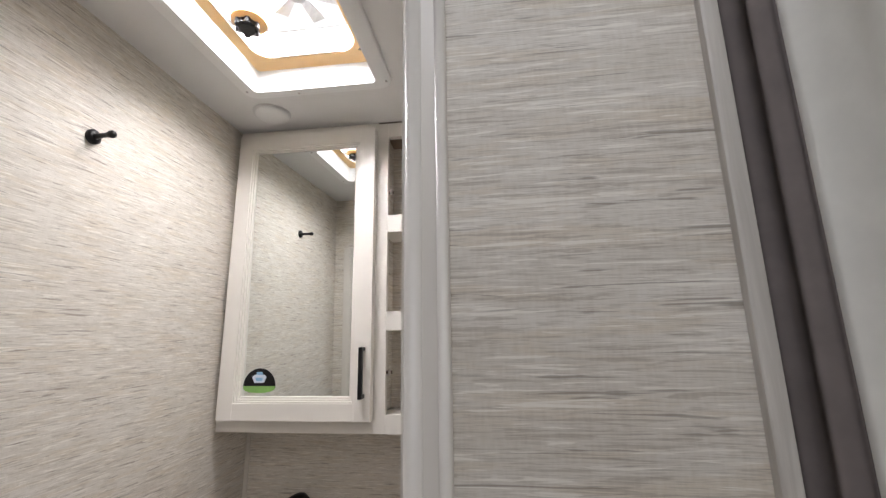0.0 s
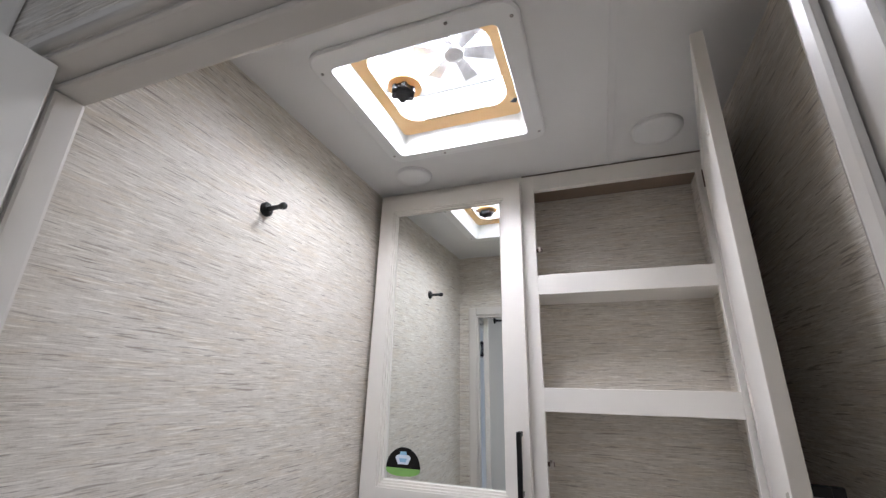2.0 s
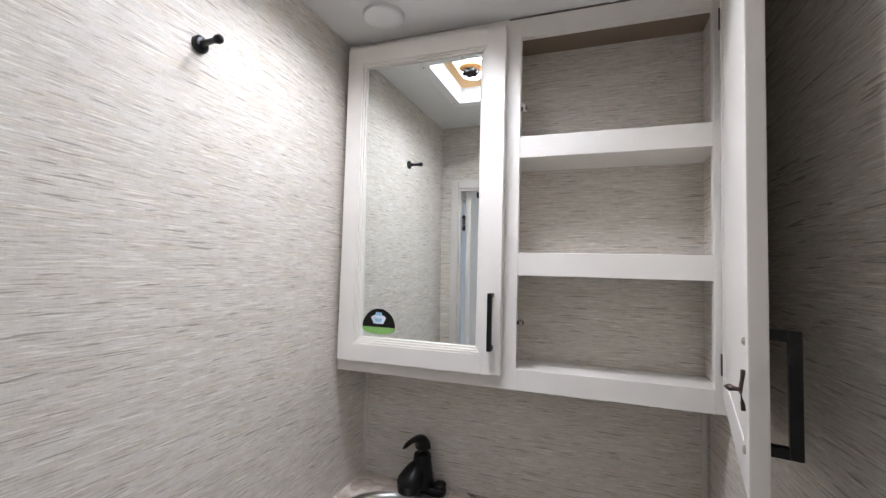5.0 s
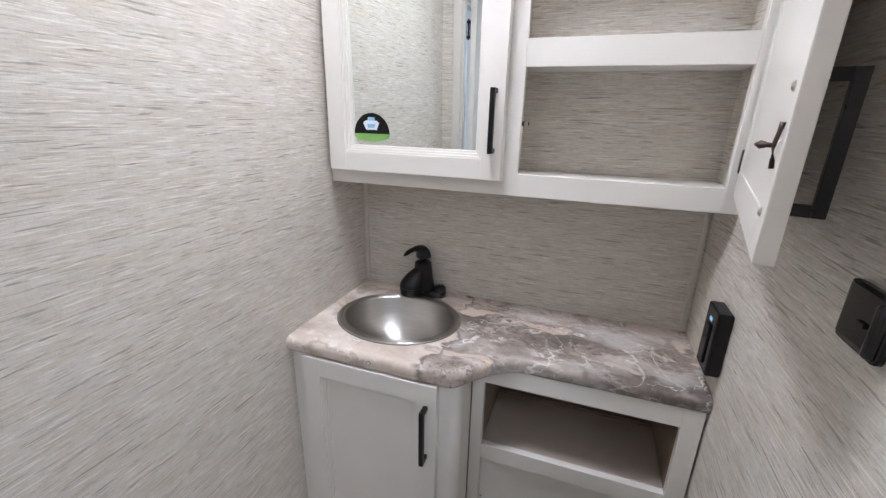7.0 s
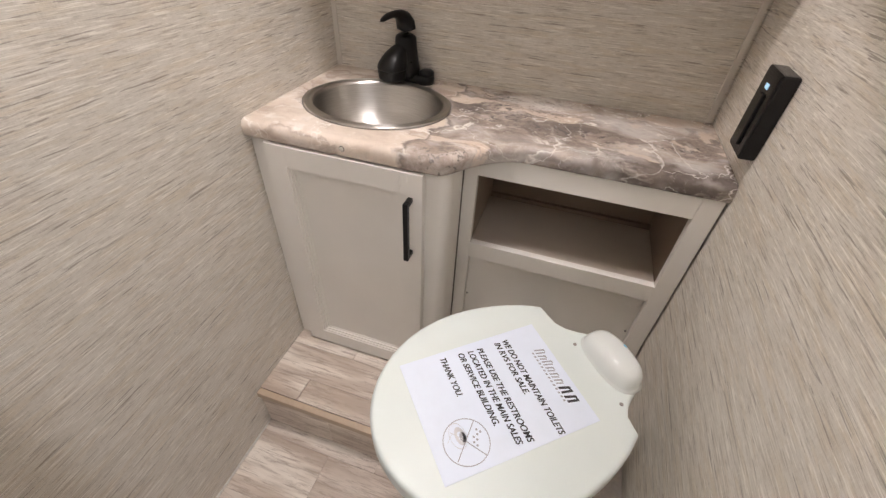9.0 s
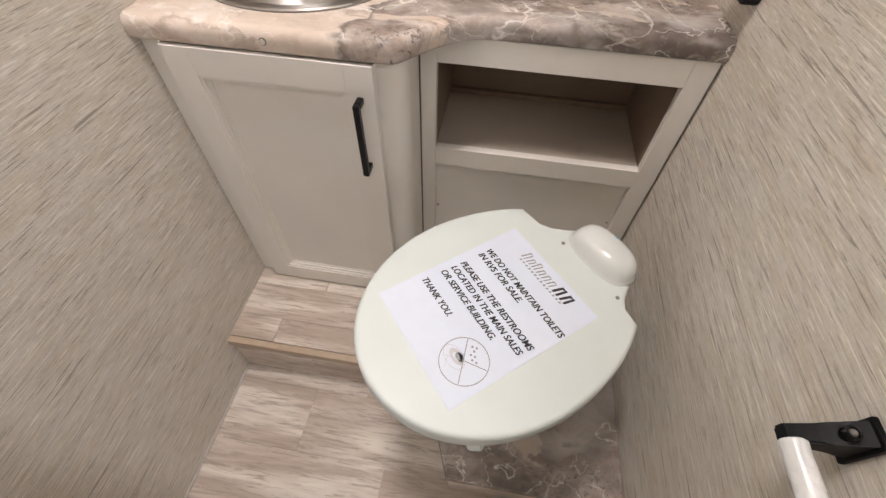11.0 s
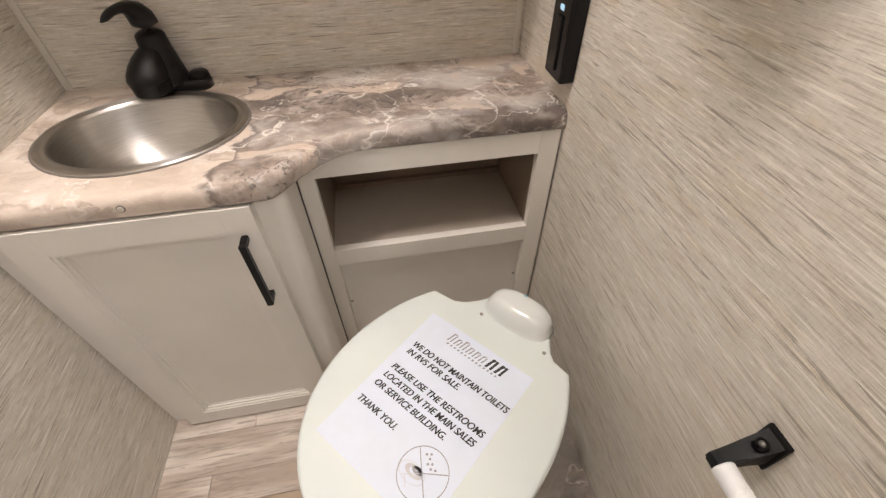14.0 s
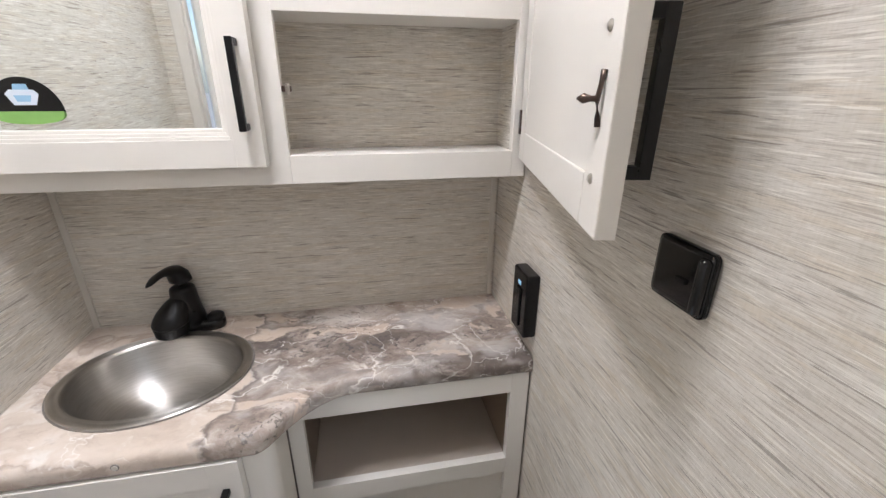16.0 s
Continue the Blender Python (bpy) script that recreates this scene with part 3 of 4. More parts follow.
fr = [(0.001, CX0, YF, YF + 0.019, 1.212, TOP - 0.001), (CX1, W - 0.003, YF, YF + 0.019, 1.212, TOP - 0.001)]
zs = [1.212] + [z for pair in OPEN for z in pair] + [TOP - 0.001]
part("face_frame", blocks(fr + [(CX0, CX1, YF, YF + 0.019, zs[k], zs[k + 1]) for k in (0, 2, 4, 6)], 0.0012), CAB, cab)
part("bottom", block(0.001, W - 0.003, YF + 0.019, BACK - 0.001, 1.218, 1.234), CAB, cab)
part("side", block(CX1 + 0.021, CX1 + 0.028, YF + 0.019, BACK - 0.002, 1.234, TOP - 0.002), PAPER_WALL, cab)
part("divider", block(CX0 - 0.034, CX0 - 0.022, YF + 0.019, BACK - 0.002, 1.234, TOP - 0.002), PAPER_WALL, cab)
part("top", block(CX0 - 0.022, CX1 + 0.021, YF + 0.019, BACK - 0.002, 2.131, 2.143), SHADED_INNER, cab)
for z in (1.255, 1.530, 1.822):
    part("shelf", block(CX0 - 0.022, CX1 + 0.021, YF + 0.019, BACK - 0.003, z - (0.034 if z > 1.3 else 0.012), z, 0.0008), CAB, cab)
part("back_panel", block(CX0 - 0.022, CX1 + 0.021, BACK - 0.0055, BACK - 0.0025, 1.234, 2.131), PAPER_WALL, cab, "wallpapered cabinet back")


def framed(parent, name, x0, x1, z0, z1, y, stile, thick, mat, panel=None, depth=0.007, steps=3):
    """A cabinet door facing -y at y: stiles, rails with a stepped inner moulding, and a set-back panel."""
    d = part(name, blocks([(x0, x0 + stile, y, y + thick, z0, z1), (x1 - stile, x1, y, y + thick, z0, z1), (x0 + stile, x1 - stile, y, y + thick, z0, z0 + stile), (x0 + stile, x1 - stile, y, y + thick, z1 - stile, z1)], 0.0007), mat, parent)
    for k in range(steps):
        a, b, dy = stile + 0.0055 * k, stile + 0.0055 * (k + 1), depth * (k + 0.6) / steps
        part("moulding", blocks([(x0 + a, x0 + b, y + dy, y + thick - 0.001, z0 + a, z1 - a), (x1 - b, x1 - a, y + dy, y + thick - 0.001, z0 + a, z1 - a), (x0 + b, x1 - b, y + dy, y + thick - 0.001, z0 + a, z0 + b), (x0 + b, x1 - b, y + dy, y + thick - 0.001, z1 - b, z1 - a)], 0.0010), mat, d)
    a = stile + 0.0055 * steps
    bm = block(x0 + a, x1 - a, y + depth, y + thick - 0.002, z0 + a, z1 - a)
    if panel:
        for v in bm.verts:
            if v.co.y < y + thick - 0.004:
                v.co.y = y + 0.0045 + 0.0165 * (z1 - v.co.z) / (z1 - z0) - 0.006 * (v.co.x - (x0 + x1) / 2)
    part("panel" if panel is None else "mirror", bm, panel or mat, d, "" if panel is None else "clear mirror glass")
    return d


mdoor = framed(cab, "mirror_door", 0.021, 0.468, 1.250, 2.114, YD, 0.046, 0.030, CAB, MIRROR, 0.0125)
pull(mdoor, 0.447, YD, 1.311, 1.447, 0, -1)
for z in (1.375, 1.912):
    c = part("catch", block(CX0 - 0.0005, CX0 + 0.016, YF + 0.004, YF + 0.014, z - 0.005, z + 0.005, 0.002), BRONZE, cab, "dark roller catch")
    part("roller", tube([(CX0 + 0.010, YF + 0.003, z - 0.009), (CX0 + 0.010, YF + 0.003, z + 0.009)], 0.004, 10), NICKEL, c)
screw(cab, CX1 - 0.010, YF + 0.03, 1.256, 0, 0, 1, 0.004, NICKEL)

part("top_joint", block(0.470, W - 0.004, YF - 0.0015, YF + 0.004, TOP - 0.0045, TOP - 0.0005), DARK_LINE, cab, "dark joint along the ceiling")

# the round-topped sticker in the mirror's corner
st = thing("mirror_sticker", "black and green domed sticker on the mirror glass", "sticker")
sy = YD + 0.0180


def flat_y(pts, y, t=0.0006):
    return loft([[(x, y, z) for x, z in pts], [(x, y - t, z) for x, z in pts]])


arc = [(0.134 + 0.048 * math.cos(a), 1.340 + 0.050 * math.sin(a)) for a in (math.pi * k / 24 for k in range(25))]
part("dome", flat_y(arc, sy), BLACKP, st, "black half-round top")
part("band", flat_y([(0.134 + 0.048 * math.cos(a), 1.341 - 0.019 * math.sin(a) ** 0.6) for a in (math.pi * k / 20 for k in range(21))], sy - 0.0002), GREEN, st, "green band")
part("bowl_drawing", flat_y([(0.120, 1.350), (0.149, 1.350), (0.156, 1.366), (0.150, 1.372), (0.119, 1.372), (0.112, 1.366)], sy - 0.0008), SHEET, st, "white toilet drawing")
part("tank_drawing", flat_y([(0.124, 1.372), (0.145, 1.372), (0.143, 1.380), (0.126, 1.380)], sy - 0.0008), SKYBLUE, st)
part("seat_drawing", flat_y([(0.126, 1.355), (0.143, 1.355), (0.146, 1.364), (0.123, 1.364)], sy - 0.0014), SKYBLUE, st)

# open shelf door, hinged at the wall side and swung wide
sd = thing("shelf_door", "off-white cabinet door standing open on its hinges", "cabinet door")
hx, hy, ex, ey = 0.941, 1.822, 0.8375, 1.360
ln = math.hypot(ex - hx, ey - hy)
SM = Matrix.Translation((hx, hy, 0)) @ Matrix.Rotation(math.atan2(ey - hy, ex - hx), 4, "Z")
# local: x along the door from the hinge, y towards the side wall (its outer face)


def hung(name, bm, mat, parent, label="", smooth=False):
    bmesh.ops.transform(bm, matrix=SM, verts=bm.verts)
    return part(name, bm, mat, parent, label, smooth)


Z0, Z1, TH = 1.250, 2.104, 0.0195
panel_d = hung("leaf", blocks([(0, 0.052, -TH / 2, TH / 2, Z0, Z1), (ln - 0.052, ln, -TH / 2, TH / 2, Z0, Z1), (0.052, ln - 0.052, -TH / 2, TH / 2, Z0, Z0 + 0.052), (0.052, ln - 0.052, -TH / 2, TH / 2, Z1 - 0.052, Z1)], 0.0018), CAB, sd)
hung("panel", block(0.0525, ln - 0.0525, -TH / 2 + 0.0018, TH / 2 - 0.007, Z0 + 0.0525, Z1 - 0.0525), CAB, panel_d)
INSIDE = -1
for z in (1.318, 2.06):
    hung("hinge", blocks([(-0.004, 0.010, -TH / 2 - 0.003, -TH / 2 + 0.001, z - 0.022, z + 0.022)], 0.001), BRONZE, sd, "dark bronze hinge")
for z in (1.300, 1.425, 1.93):
    b = disc(0, 0, 0, 1, 0.005, 14, steps=((-0.001, 1.0), (0.001, 1.0), (0.003, 0.5)))
    bmesh.ops.transform(b, matrix=pose(ln - 0.030, INSIDE * TH / 2, z, 90, 0, 0), verts=b.verts)
    hung("screw", b, NICKEL, sd)
lt = hung("latch", tube([(ln - 0.026, -TH / 2 - 0.002, 1.346), (ln - 0.026, -TH / 2 - 0.003, 1.355), (ln - 0.026, -TH / 2 - 0.005, 1.368), (ln - 0.026, -TH / 2 - 0.003, 1.382), (ln - 0.026, -TH / 2 - 0.002, 1.392)], [0.0038, 0.0030, 0.0032, 0.0030, 0.0038], 10, 0.7), BRONZE, sd, "bronze spear-shaped catch", True)
hung("tongue", tube([(ln - 0.026, -TH / 2 - 0.005, 1.369), (ln - 0.028, -TH / 2 - 0.010, 1.369), (ln - 0.031, -TH / 2 - 0.015, 1.369), (ln - 0.034, -TH / 2 - 0.020, 1.369)], [0.0026, 0.0026, 0.0045, 0.0012], 10), BRONZE, lt, "", True)
HZ0, HZ1 = 1.300, 1.441
bm = blocks([(ln - 0.036, ln - 0.024, TH / 2 + 0.020, TH / 2 + 0.032, HZ0, HZ1), (ln - 0.036, ln - 0.024, TH / 2 - 0.001, TH / 2 + 0.020, HZ0, HZ0 + 0.012), (ln - 0.036, ln - 0.024, TH / 2 - 0.001, TH / 2 + 0.020, HZ1 - 0.012, HZ1)], 0.001)
hung("handle", bm, BLACK, sd, "matt black bar pull")

# ---- vanity ----
ZC = 0.858
N = 160


def front(x):
    """The counter's front edge: deep at the basin, a rounded corner, then easing back to a shallower run."""
    total = 0.0
    for k in range(-6, 7):
        q = min(1.0, max(0.0, (x + 0.0023 * k - 0.440) / 0.145))
        total += 1.592 + 0.116 * (1 - (1 - q) ** 2)
    return total / 13


counter = thing("countertop", "brown and cream marble-look laminate vanity counter with rounded front edge", "countertop")
R = 0.016
xs = [0.001 + (W - 0.002) * k / N for k in range(N + 1)]


def front_ring(off, z):
    pts = []
    for x in xs:
        d = (front(x + 0.002) - front(x - 0.002)) / 0.004
        nrm = Vector((d, -1)).normalized()
        px, py = x + nrm.x * -off, front(x) - nrm.y * off
        pts.append((min(max(px, 0.001), W - 0.001), py, z))
    return pts


prof = [(R * (1 - math.sin(a)), ZC - R + R * math.cos(a)) for a in (math.pi / 2 * k / 6 for k in range(7))]
prof += [(0.0, ZC - 0.030), (0.002, ZC - 0.035), (0.006, ZC - 0.037)]
edge = loft([front_ring(o_, z) for o_, z in prof], (False, False), False)
part("rounded_edge", edge, MARBLE, counter, "", True)
SX, SY, SA, SB = 0.213, 1.797, 0.160, 0.133
bm = bmesh.new()
lp = [bm.verts.new(p) for p in front_ring(R, ZC)] + [bm.verts.new((W - 0.001, BACK - 0.001, ZC)), bm.verts.new((0.001, BACK - 0.001, ZC))]
hl = [bm.verts.new((SX + SA * math.cos(a), SY + SB * math.sin(a), ZC)) for a in (2 * math.pi * k / 64 for k in range(64))]
es = [bm.edges.new((lp[k], lp[(k + 1) % len(lp)])) for k in range(len(lp))] + [bm.edges.new((hl[k], hl[(k + 1) % 64])) for k in range(64)]
bmesh.ops.triangle_fill(bm, edges=es, use_beauty=True, normal=(0, 0, 1))
ret = bmesh.ops.extrude_face_region(bm, geom=list(bm.faces))
for v in ret["geom"]:
    if isinstance(v, bmesh.types.BMVert):
        v.co.z -= 0.037
part("top", bm, MARBLE, counter)
b = disc(0, 0, 0, 1, 0.006, 16, steps=((-0.001, 1.0), (0.0015, 1.0), (0.002, 0.7), (0.0008, 0.4)))
bmesh.ops.transform(b, matrix=pose(0.232, 1.5925, ZC - 0.018, 90, 0, 0), verts=b.verts)
part("plug", b, DARK_LINE, counter, "small round screw plug")
b = disc(0, 0, 0, 1, 0.0045, 16, steps=((0.001, 1.0), (0.0026, 1.0), (0.003, 0.7)))
bmesh.ops.transform(b, matrix=pose(0.232, 1.5925, ZC - 0.018, 90, 0, 0), verts=b.verts)
part("plug_cap", b, STRIP, counter, "cream plug cap")

sink = thing("wash_basin", "oval brushed stainless steel wash basin set into the counter", "sink")
ell = lambda a_, b_, z: [(SX + 0.98 * a_ * math.cos(t), SY + 0.98 * b_ * math.sin(t), z) for t in (2 * math.pi * k / 64 for k in range(64))]
part("rim", loft([ell(0.175, 0.148, ZC + 0.0005), ell(0.1745, 0.1475, ZC + 0.0036), ell(0.1715, 0.1445, ZC + 0.0044), ell(0.1665, 0.1395, ZC + 0.0036), ell(0.1640, 0.1370, ZC + 0.0030), ell(0.1600, 0.1330, ZC + 0.0020), ell(0.1570, 0.1300, ZC + 0.0040), ell(0.1535, 0.1265, ZC + 0.0020), ell(0.1515, 0.1245, ZC - 0.003)], (False, False)), STEEL, sink, "", True)
# thin dark ring just outside the rim
part("rim_line", loft([ell(0.1778, 0.1508, ZC + 0.0002), ell(0.1778, 0.1508, ZC + 0.0012), ell(0.1748, 0.1478, ZC + 0.0018)], (False, False)), DARK_LINE, sink, "thin dark line under the rim")
part("bowl", loft([ell(0.1515, 0.1245, ZC - 0.003), ell(0.150, 0.123, ZC - 0.015), ell(0.146, 0.119, ZC - 0.05), ell(0.130, 0.104, ZC - 0.085), ell(0.100, 0.078, ZC - 0.108), ell(0.055, 0.042, ZC - 0.118), ell(0.02, 0.016, ZC - 0.120)], (False, True)), STEEL, sink, "", True)

fc = thing("faucet", "matt black single-lever faucet on a wide base plate", "faucet")
FX, FY = 0.215, 1.966
base = []
for z, g in ((ZC, 1.0), (ZC + 0.012, 1.0), (ZC + 0.018, 0.93), (ZC + 0.020, 0.8)):
    ring = []
    for cx, a0 in ((FX + 0.052, -90), (FX - 0.052, 90)):
        for k in range(13):
            a = radians(a0 + 180 * k / 12)
            ring.append((cx + 0.0235 * g * math.cos(a), FY + 0.0235 * g * math.sin(a), z))
    base.append(ring)
part("base_plate", loft(base), BLACK, fc, "", True)
for s in (-1, 1):
    part("base_cap", disc(FX + s * 0.056, FY, 0, 1, 0.019, 20, steps=((ZC + 0.018, 1.0), (ZC + 0.028, 0.95), (ZC + 0.032, 0.7), (ZC + 0.033, 0.2))), BLACK, fc, "", True)
part("body", disc(FX, FY, 0, 1, 0.034, 28, steps=((ZC + 0.015, 1.08), (ZC + 0.030, 1.02), (ZC + 0.055, 0.90), (ZC + 0.080, 0.80), (ZC + 0.100, 0.75), (ZC + 0.104, 0.70), (ZC + 0.108, 0.50))), BLACK, fc, "", True)
bell = []
for z, r, c in ((0.036, 0.036, 0.0), (0.040, 0.0365, 0.0), (0.050, 0.035, 0.08), (0.062, 0.031, 0.22), (0.073, 0.0255, 0.40), (0.082, 0.019, 0.58), (0.088, 0.012, 0.72), (0.091, 0.004, 0.80)):
    bell.append([(FX - 0.021 * (1 - c) + r * math.cos(t), FY - 0.040 * (1 - c) + r * math.sin(t), ZC + z) for t in (2 * math.pi * q / 32 for q in range(32))])
part("spout", loft(bell), BLACK, fc, "bell-shaped black spout", True)
part("aerator", disc(FX - 0.021, FY - 0.040, 0, 1, 0.0345, 32, steps=((ZC + 0.012, 0.90), (ZC + 0.014, 0.97), (ZC + 0.033, 1.03), (ZC + 0.037, 0.98))), BLACK, fc, "black outlet collar", False)
lever = [(0.0, 0.001, 0.080, 0.0245), (0.0, 0.002, 0.100, 0.0252), (0.0, 0.003, 0.120, 0.0250), (-0.001, 0.000, 0.133, 0.0238), (-0.003, -0.008, 0.143, 0.0205), (-0.006, -0.020, 0.150, 0.0150), (-0.010, -0.034, 0.1545, 0.0098),
         (-0.013, -0.047, 0.1555, 0.0082), (-0.016, -0.060, 0.1550, 0.0078), (-0.018, -0.071, 0.1535, 0.0074), (-0.020, -0.082, 0.1510, 0.0058), (-0.022, -0.092, 0.1490, 0.0020)]
part("lever", tube([(FX + x, FY + y, ZC + z) for x, y, z, r in lever], [r for x, y, z, r in lever], 20, 0.85), BLACK, fc, "hooked black lever", True)

van = thing("vanity_cabinet", "off-white vanity cabinet with one shaker door on the step", "cabinet")
ZS = 0.162
part("face_frame", blocks([(0.001, 0.046, 1.611, 1.63, ZS, 0.821), (0.400, 0.425, 1.611, 1.63, ZS, 0.821), (0.046, 0.400, 1.611, 1.63, 0.812, 0.821), (0.046, 0.400, 1.611, 1.63, ZS, 0.176)], 0.001), CAB, van)
cor = [(0.424, 1.611)] + [(0.424 + 0.026 * math.sin(a), 1.637 - 0.026 * math.cos(a)) for a in (math.pi / 2 * k / 16 for k in range(17))] + [(0.450, 1.708), (0.436, 1.708), (0.436, 1.64), (0.424, 1.63)]
part("rounded_corner", loft([[(x, y, ZS) for x, y in cor], [(x, y, 0.821) for x, y in cor]]), CAB, van)
part("carcass", blocks([(0.002, 0.014, 1.63, BACK - 0.002, ZS, 0.82), (0.014, 0.43, BACK - 0.012, BACK - 0.002, ZS, 0.82), (0.014, 0.43, 1.63, BACK - 0.012, ZS, ZS + 0.01)]), SHADED_INNER, van)
vdoor = framed(van, "door", 0.046, 0.401, 0.172, 0.822 - 0.004, 1.590, 0.048, 0.0205, CAB, None, 0.0125)
pull(vdoor, 0.376, 1.590, 0.618, 0.765, 0, -1)

nc = thing("niche_cabinet", "off-white cabinet with an open niche above a screwed access panel", "cabinet")
YN = 1.712
NX0, NX1 = 0.482, 0.908
part("face_frame", blocks([(0.452, NX0, YN, YN + 0.018, ZS, 0.821), (NX1, 0.947, YN, YN + 0.018, ZS, 0.821), (NX0, NX1, YN, YN + 0.018, 0.773, 0.821), (NX0, NX1, YN, YN + 0.018, 0.541, 0.586), (NX0, NX1, YN, YN + 0.018, ZS, 0.19)], 0.0012), CAB, nc)
# niche floor, back and sides carry the niche's shade in their colours
part("niche_floor", block(NX0 - 0.01, NX1 + 0.01, YN + 0.018, 1.955, 0.570, 0.580), SHADED_FLOOR, nc, "tan niche floor with some shade in its colour")
part("niche_back", block(NX0 - 0.01, NX1 + 0.01, 1.955, 1.965, 0.560, 0.82), SHADED_INNER, nc)
part("niche_side", block(NX0 - 0.012, NX0 - 0.002, YN + 0.018, 1.955, 0.580, 0.82), SHADED_INNER, nc)
part("niche_side", block(NX1 + 0.002, NX1 + 0.012, YN + 0.018, 1.955, 0.580, 0.82), SHADED_INNER, nc)
part("niche_cleat", block(NX0 - 0.002, NX1 + 0.002, 1.942, 1.955, 0.580, 0.592, 0.001), SHADED_INNER, nc, "thin batten along the niche back")
ap = part("access_panel", block(NX0 + 0.001, NX1 - 0.001, YN + 0.0125, YN + 0.0175, 0.19, 0.541), CAB, nc, "plain off-white access panel")
for x, z in ((0.488, 0.400), (0.900, 0.415), (0.488, 0.25), (0.900, 0.25)):
    screw(ap, x, YN + 0.0125, z, 0, -1, 0, 0.0032)
part("gap_filler", block(0.4475, 0.4525, YN + 0.001, YN + 0.012, ZS, 0.821), DARK_LINE, nc, "dark joint")

# ---- things on the side wall ----
sw = thing("wall_control", "slim black wall control with a small blue display", "wall control")
part("housing", block(0.924, W, 1.712, 1.784, 0.905, 1.042, 0.006, 3), BLACKP, sw)
part("slider", block(0.9205, 0.926, 1.738, 1.758, 0.920, 1.005, 0.002), BLACKP, sw, "long raised slider")
ld = Mat("display_blue", 0.3)
ld.colour((0.35, 0.62, 0.85))
ld.bsdf.inputs["Emission Color"].default_value = (0.45, 0.75, 1.0, 1)
ld.bsdf.inputs["Emission Strength"].default_value = 0.3
part("display", block(0.9228, 0.926, 1.741, 1.755, 1.012, 1.020, 0.0006), ld.mat, sw, "small lit blue display")

pl = thing("switch_plate", "glossy black square wall outlet cover", "outlet cover")
part("cover", block(W - 0.012, W, 1.341, 1.417, 1.165, 1.234, 0.009, 5), GLOSSK, pl, "", True)
part("hinge_roll", tube([(W - 0.0125, 1.349, z) for z in (1.170, 1.173, 1.226, 1.229)], [0.004, 0.0065, 0.0065, 0.004], 14), GLOSSK, pl, "rounded hinge edge", True)
part("tab", block(W - 0.015, W - 0.011, 1.366, 1.380, 1.194, 1.199, 0.001), BLACKP, pl)

tp = thing("paper_holder", "black toilet paper holder arms with an empty white spring rod", "paper holder")
for y in (1.153, 1.012):
    arm = []
    for s in range(9):
        f = s / 8
        h = 0.028 * (1 - f) ** 1.6 + 0.014
        zc = 0.775 - 0.016 * f
        x = W - 0.002 - 0.056 * f
        arm.append([(x, y - 0.011 + 0.003 * f, zc - h / 2), (x, y + 0.011 - 0.003 * f, zc - h / 2), (x, y + 0.011 - 0.003 * f, zc + h / 2), (x, y - 0.011 + 0.003 * f, zc + h / 2)])
    bm = loft(arm)
    bmesh.ops.bevel(bm, geom=[e for e in bm.edges if abs((e.verts[0].co - e.verts[1].co).x) > 0.004], offset=0.002, segments=2, affect="EDGES")
    ar = part("arm", bm, BLACKM, tp, "black curved arm")
    part("wall_plate", block(W - 0.006, W, y - 0.014, y + 0.014, 0.745, 0.797, 0.002), BLACKM, tp, "black wall plate")
    part("screw_cup", disc(W - 0.021, y - 0.001, 0, 1, 0.0062, 16, steps=((0.783, 1.0), (0.7915, 1.0), (0.7915, 0.75), (0.789, 0.7))), BLACKP, ar, "recessed screw cup")
    screw(ar, W - 0.021, y - 0.001, 0.7895, -0.3, 0, 1, 0.0036, SCREW)
part("rod", tube([(0.898, y, 0.764) for y in (1.147, 1.1455, 1.094)], [0.0095, 0.0112, 0.0112], 40), TUBE, tp, "white telescoping rod")
part("sleeve", tube([(0.898, y, 0.764) for y in (1.0985, 1.0975, 1.021, 1.018)], [0.0116, 0.0127, 0.0130, 0.0115], 40), TUBE, tp, "wider white sleeve of the rod")

# ---- step, platform and floor boards ----
step = tagged(thing("step", "wood-look vinyl step below the vanity with a tan nosing", "step"), kind="structure")
part("core", block(0.001, 0.62, 1.392, 1.999, 0, 0.155), NOSE, step)
part("nosing", block(0.001, 0.62, 1.376, 1.394, 0.138, 0.160, 0.003), NOSE, step, "tan nosing strip")
plat = thing("toilet_platform", "raised box with a marble-look laminate top under the toilet", "platform")
pts = [(W - 0.001, 1.152), (W - 0.001, 1.711), (0.560, 1.711), (0.548, 1.30), (0.604, 1.152)]
ptop = loft([[(x, y, 0.198) for x, y in pts], [(x, y, 0.224) for x, y in pts], [(x * 0.996 + 0.003, y * 0.996 + 0.0055, 0.227) for x, y in pts]])
part("top", ptop, MARBLE, plat)
ins = [(W - 0.001, 1.168), (W - 0.001, 1.705), (0.570, 1.705), (0.560, 1.31), (0.612, 1.168)]
part("box", loft([[(x, y, -0.004) for x, y in ins], [(x, y, 0.198) for x, y in ins]]), WOOD, plat, "wood-look vinyl sides")

setting("baseboard", block(0.0005, 0.005, IN + 0.012, 1.376, 0.0, 0.005, 0.0015), BATTEN, "slim pale edge strip along the floor", "trim")

# ---- toilet ----
toilet = thing("toilet", "low white plastic toilet with closed lid on the marble platform", "toilet")
TO = Vector((0.7725, 1.4685, 0))
TU, TV = Vector((0.650, -0.760, 0)).normalized(), Vector((-0.760, -0.650, 0)).normalized()


def loc(u, v, z):
    p = TO + TU * u + TV * v
    return (p.x, p.y, z)


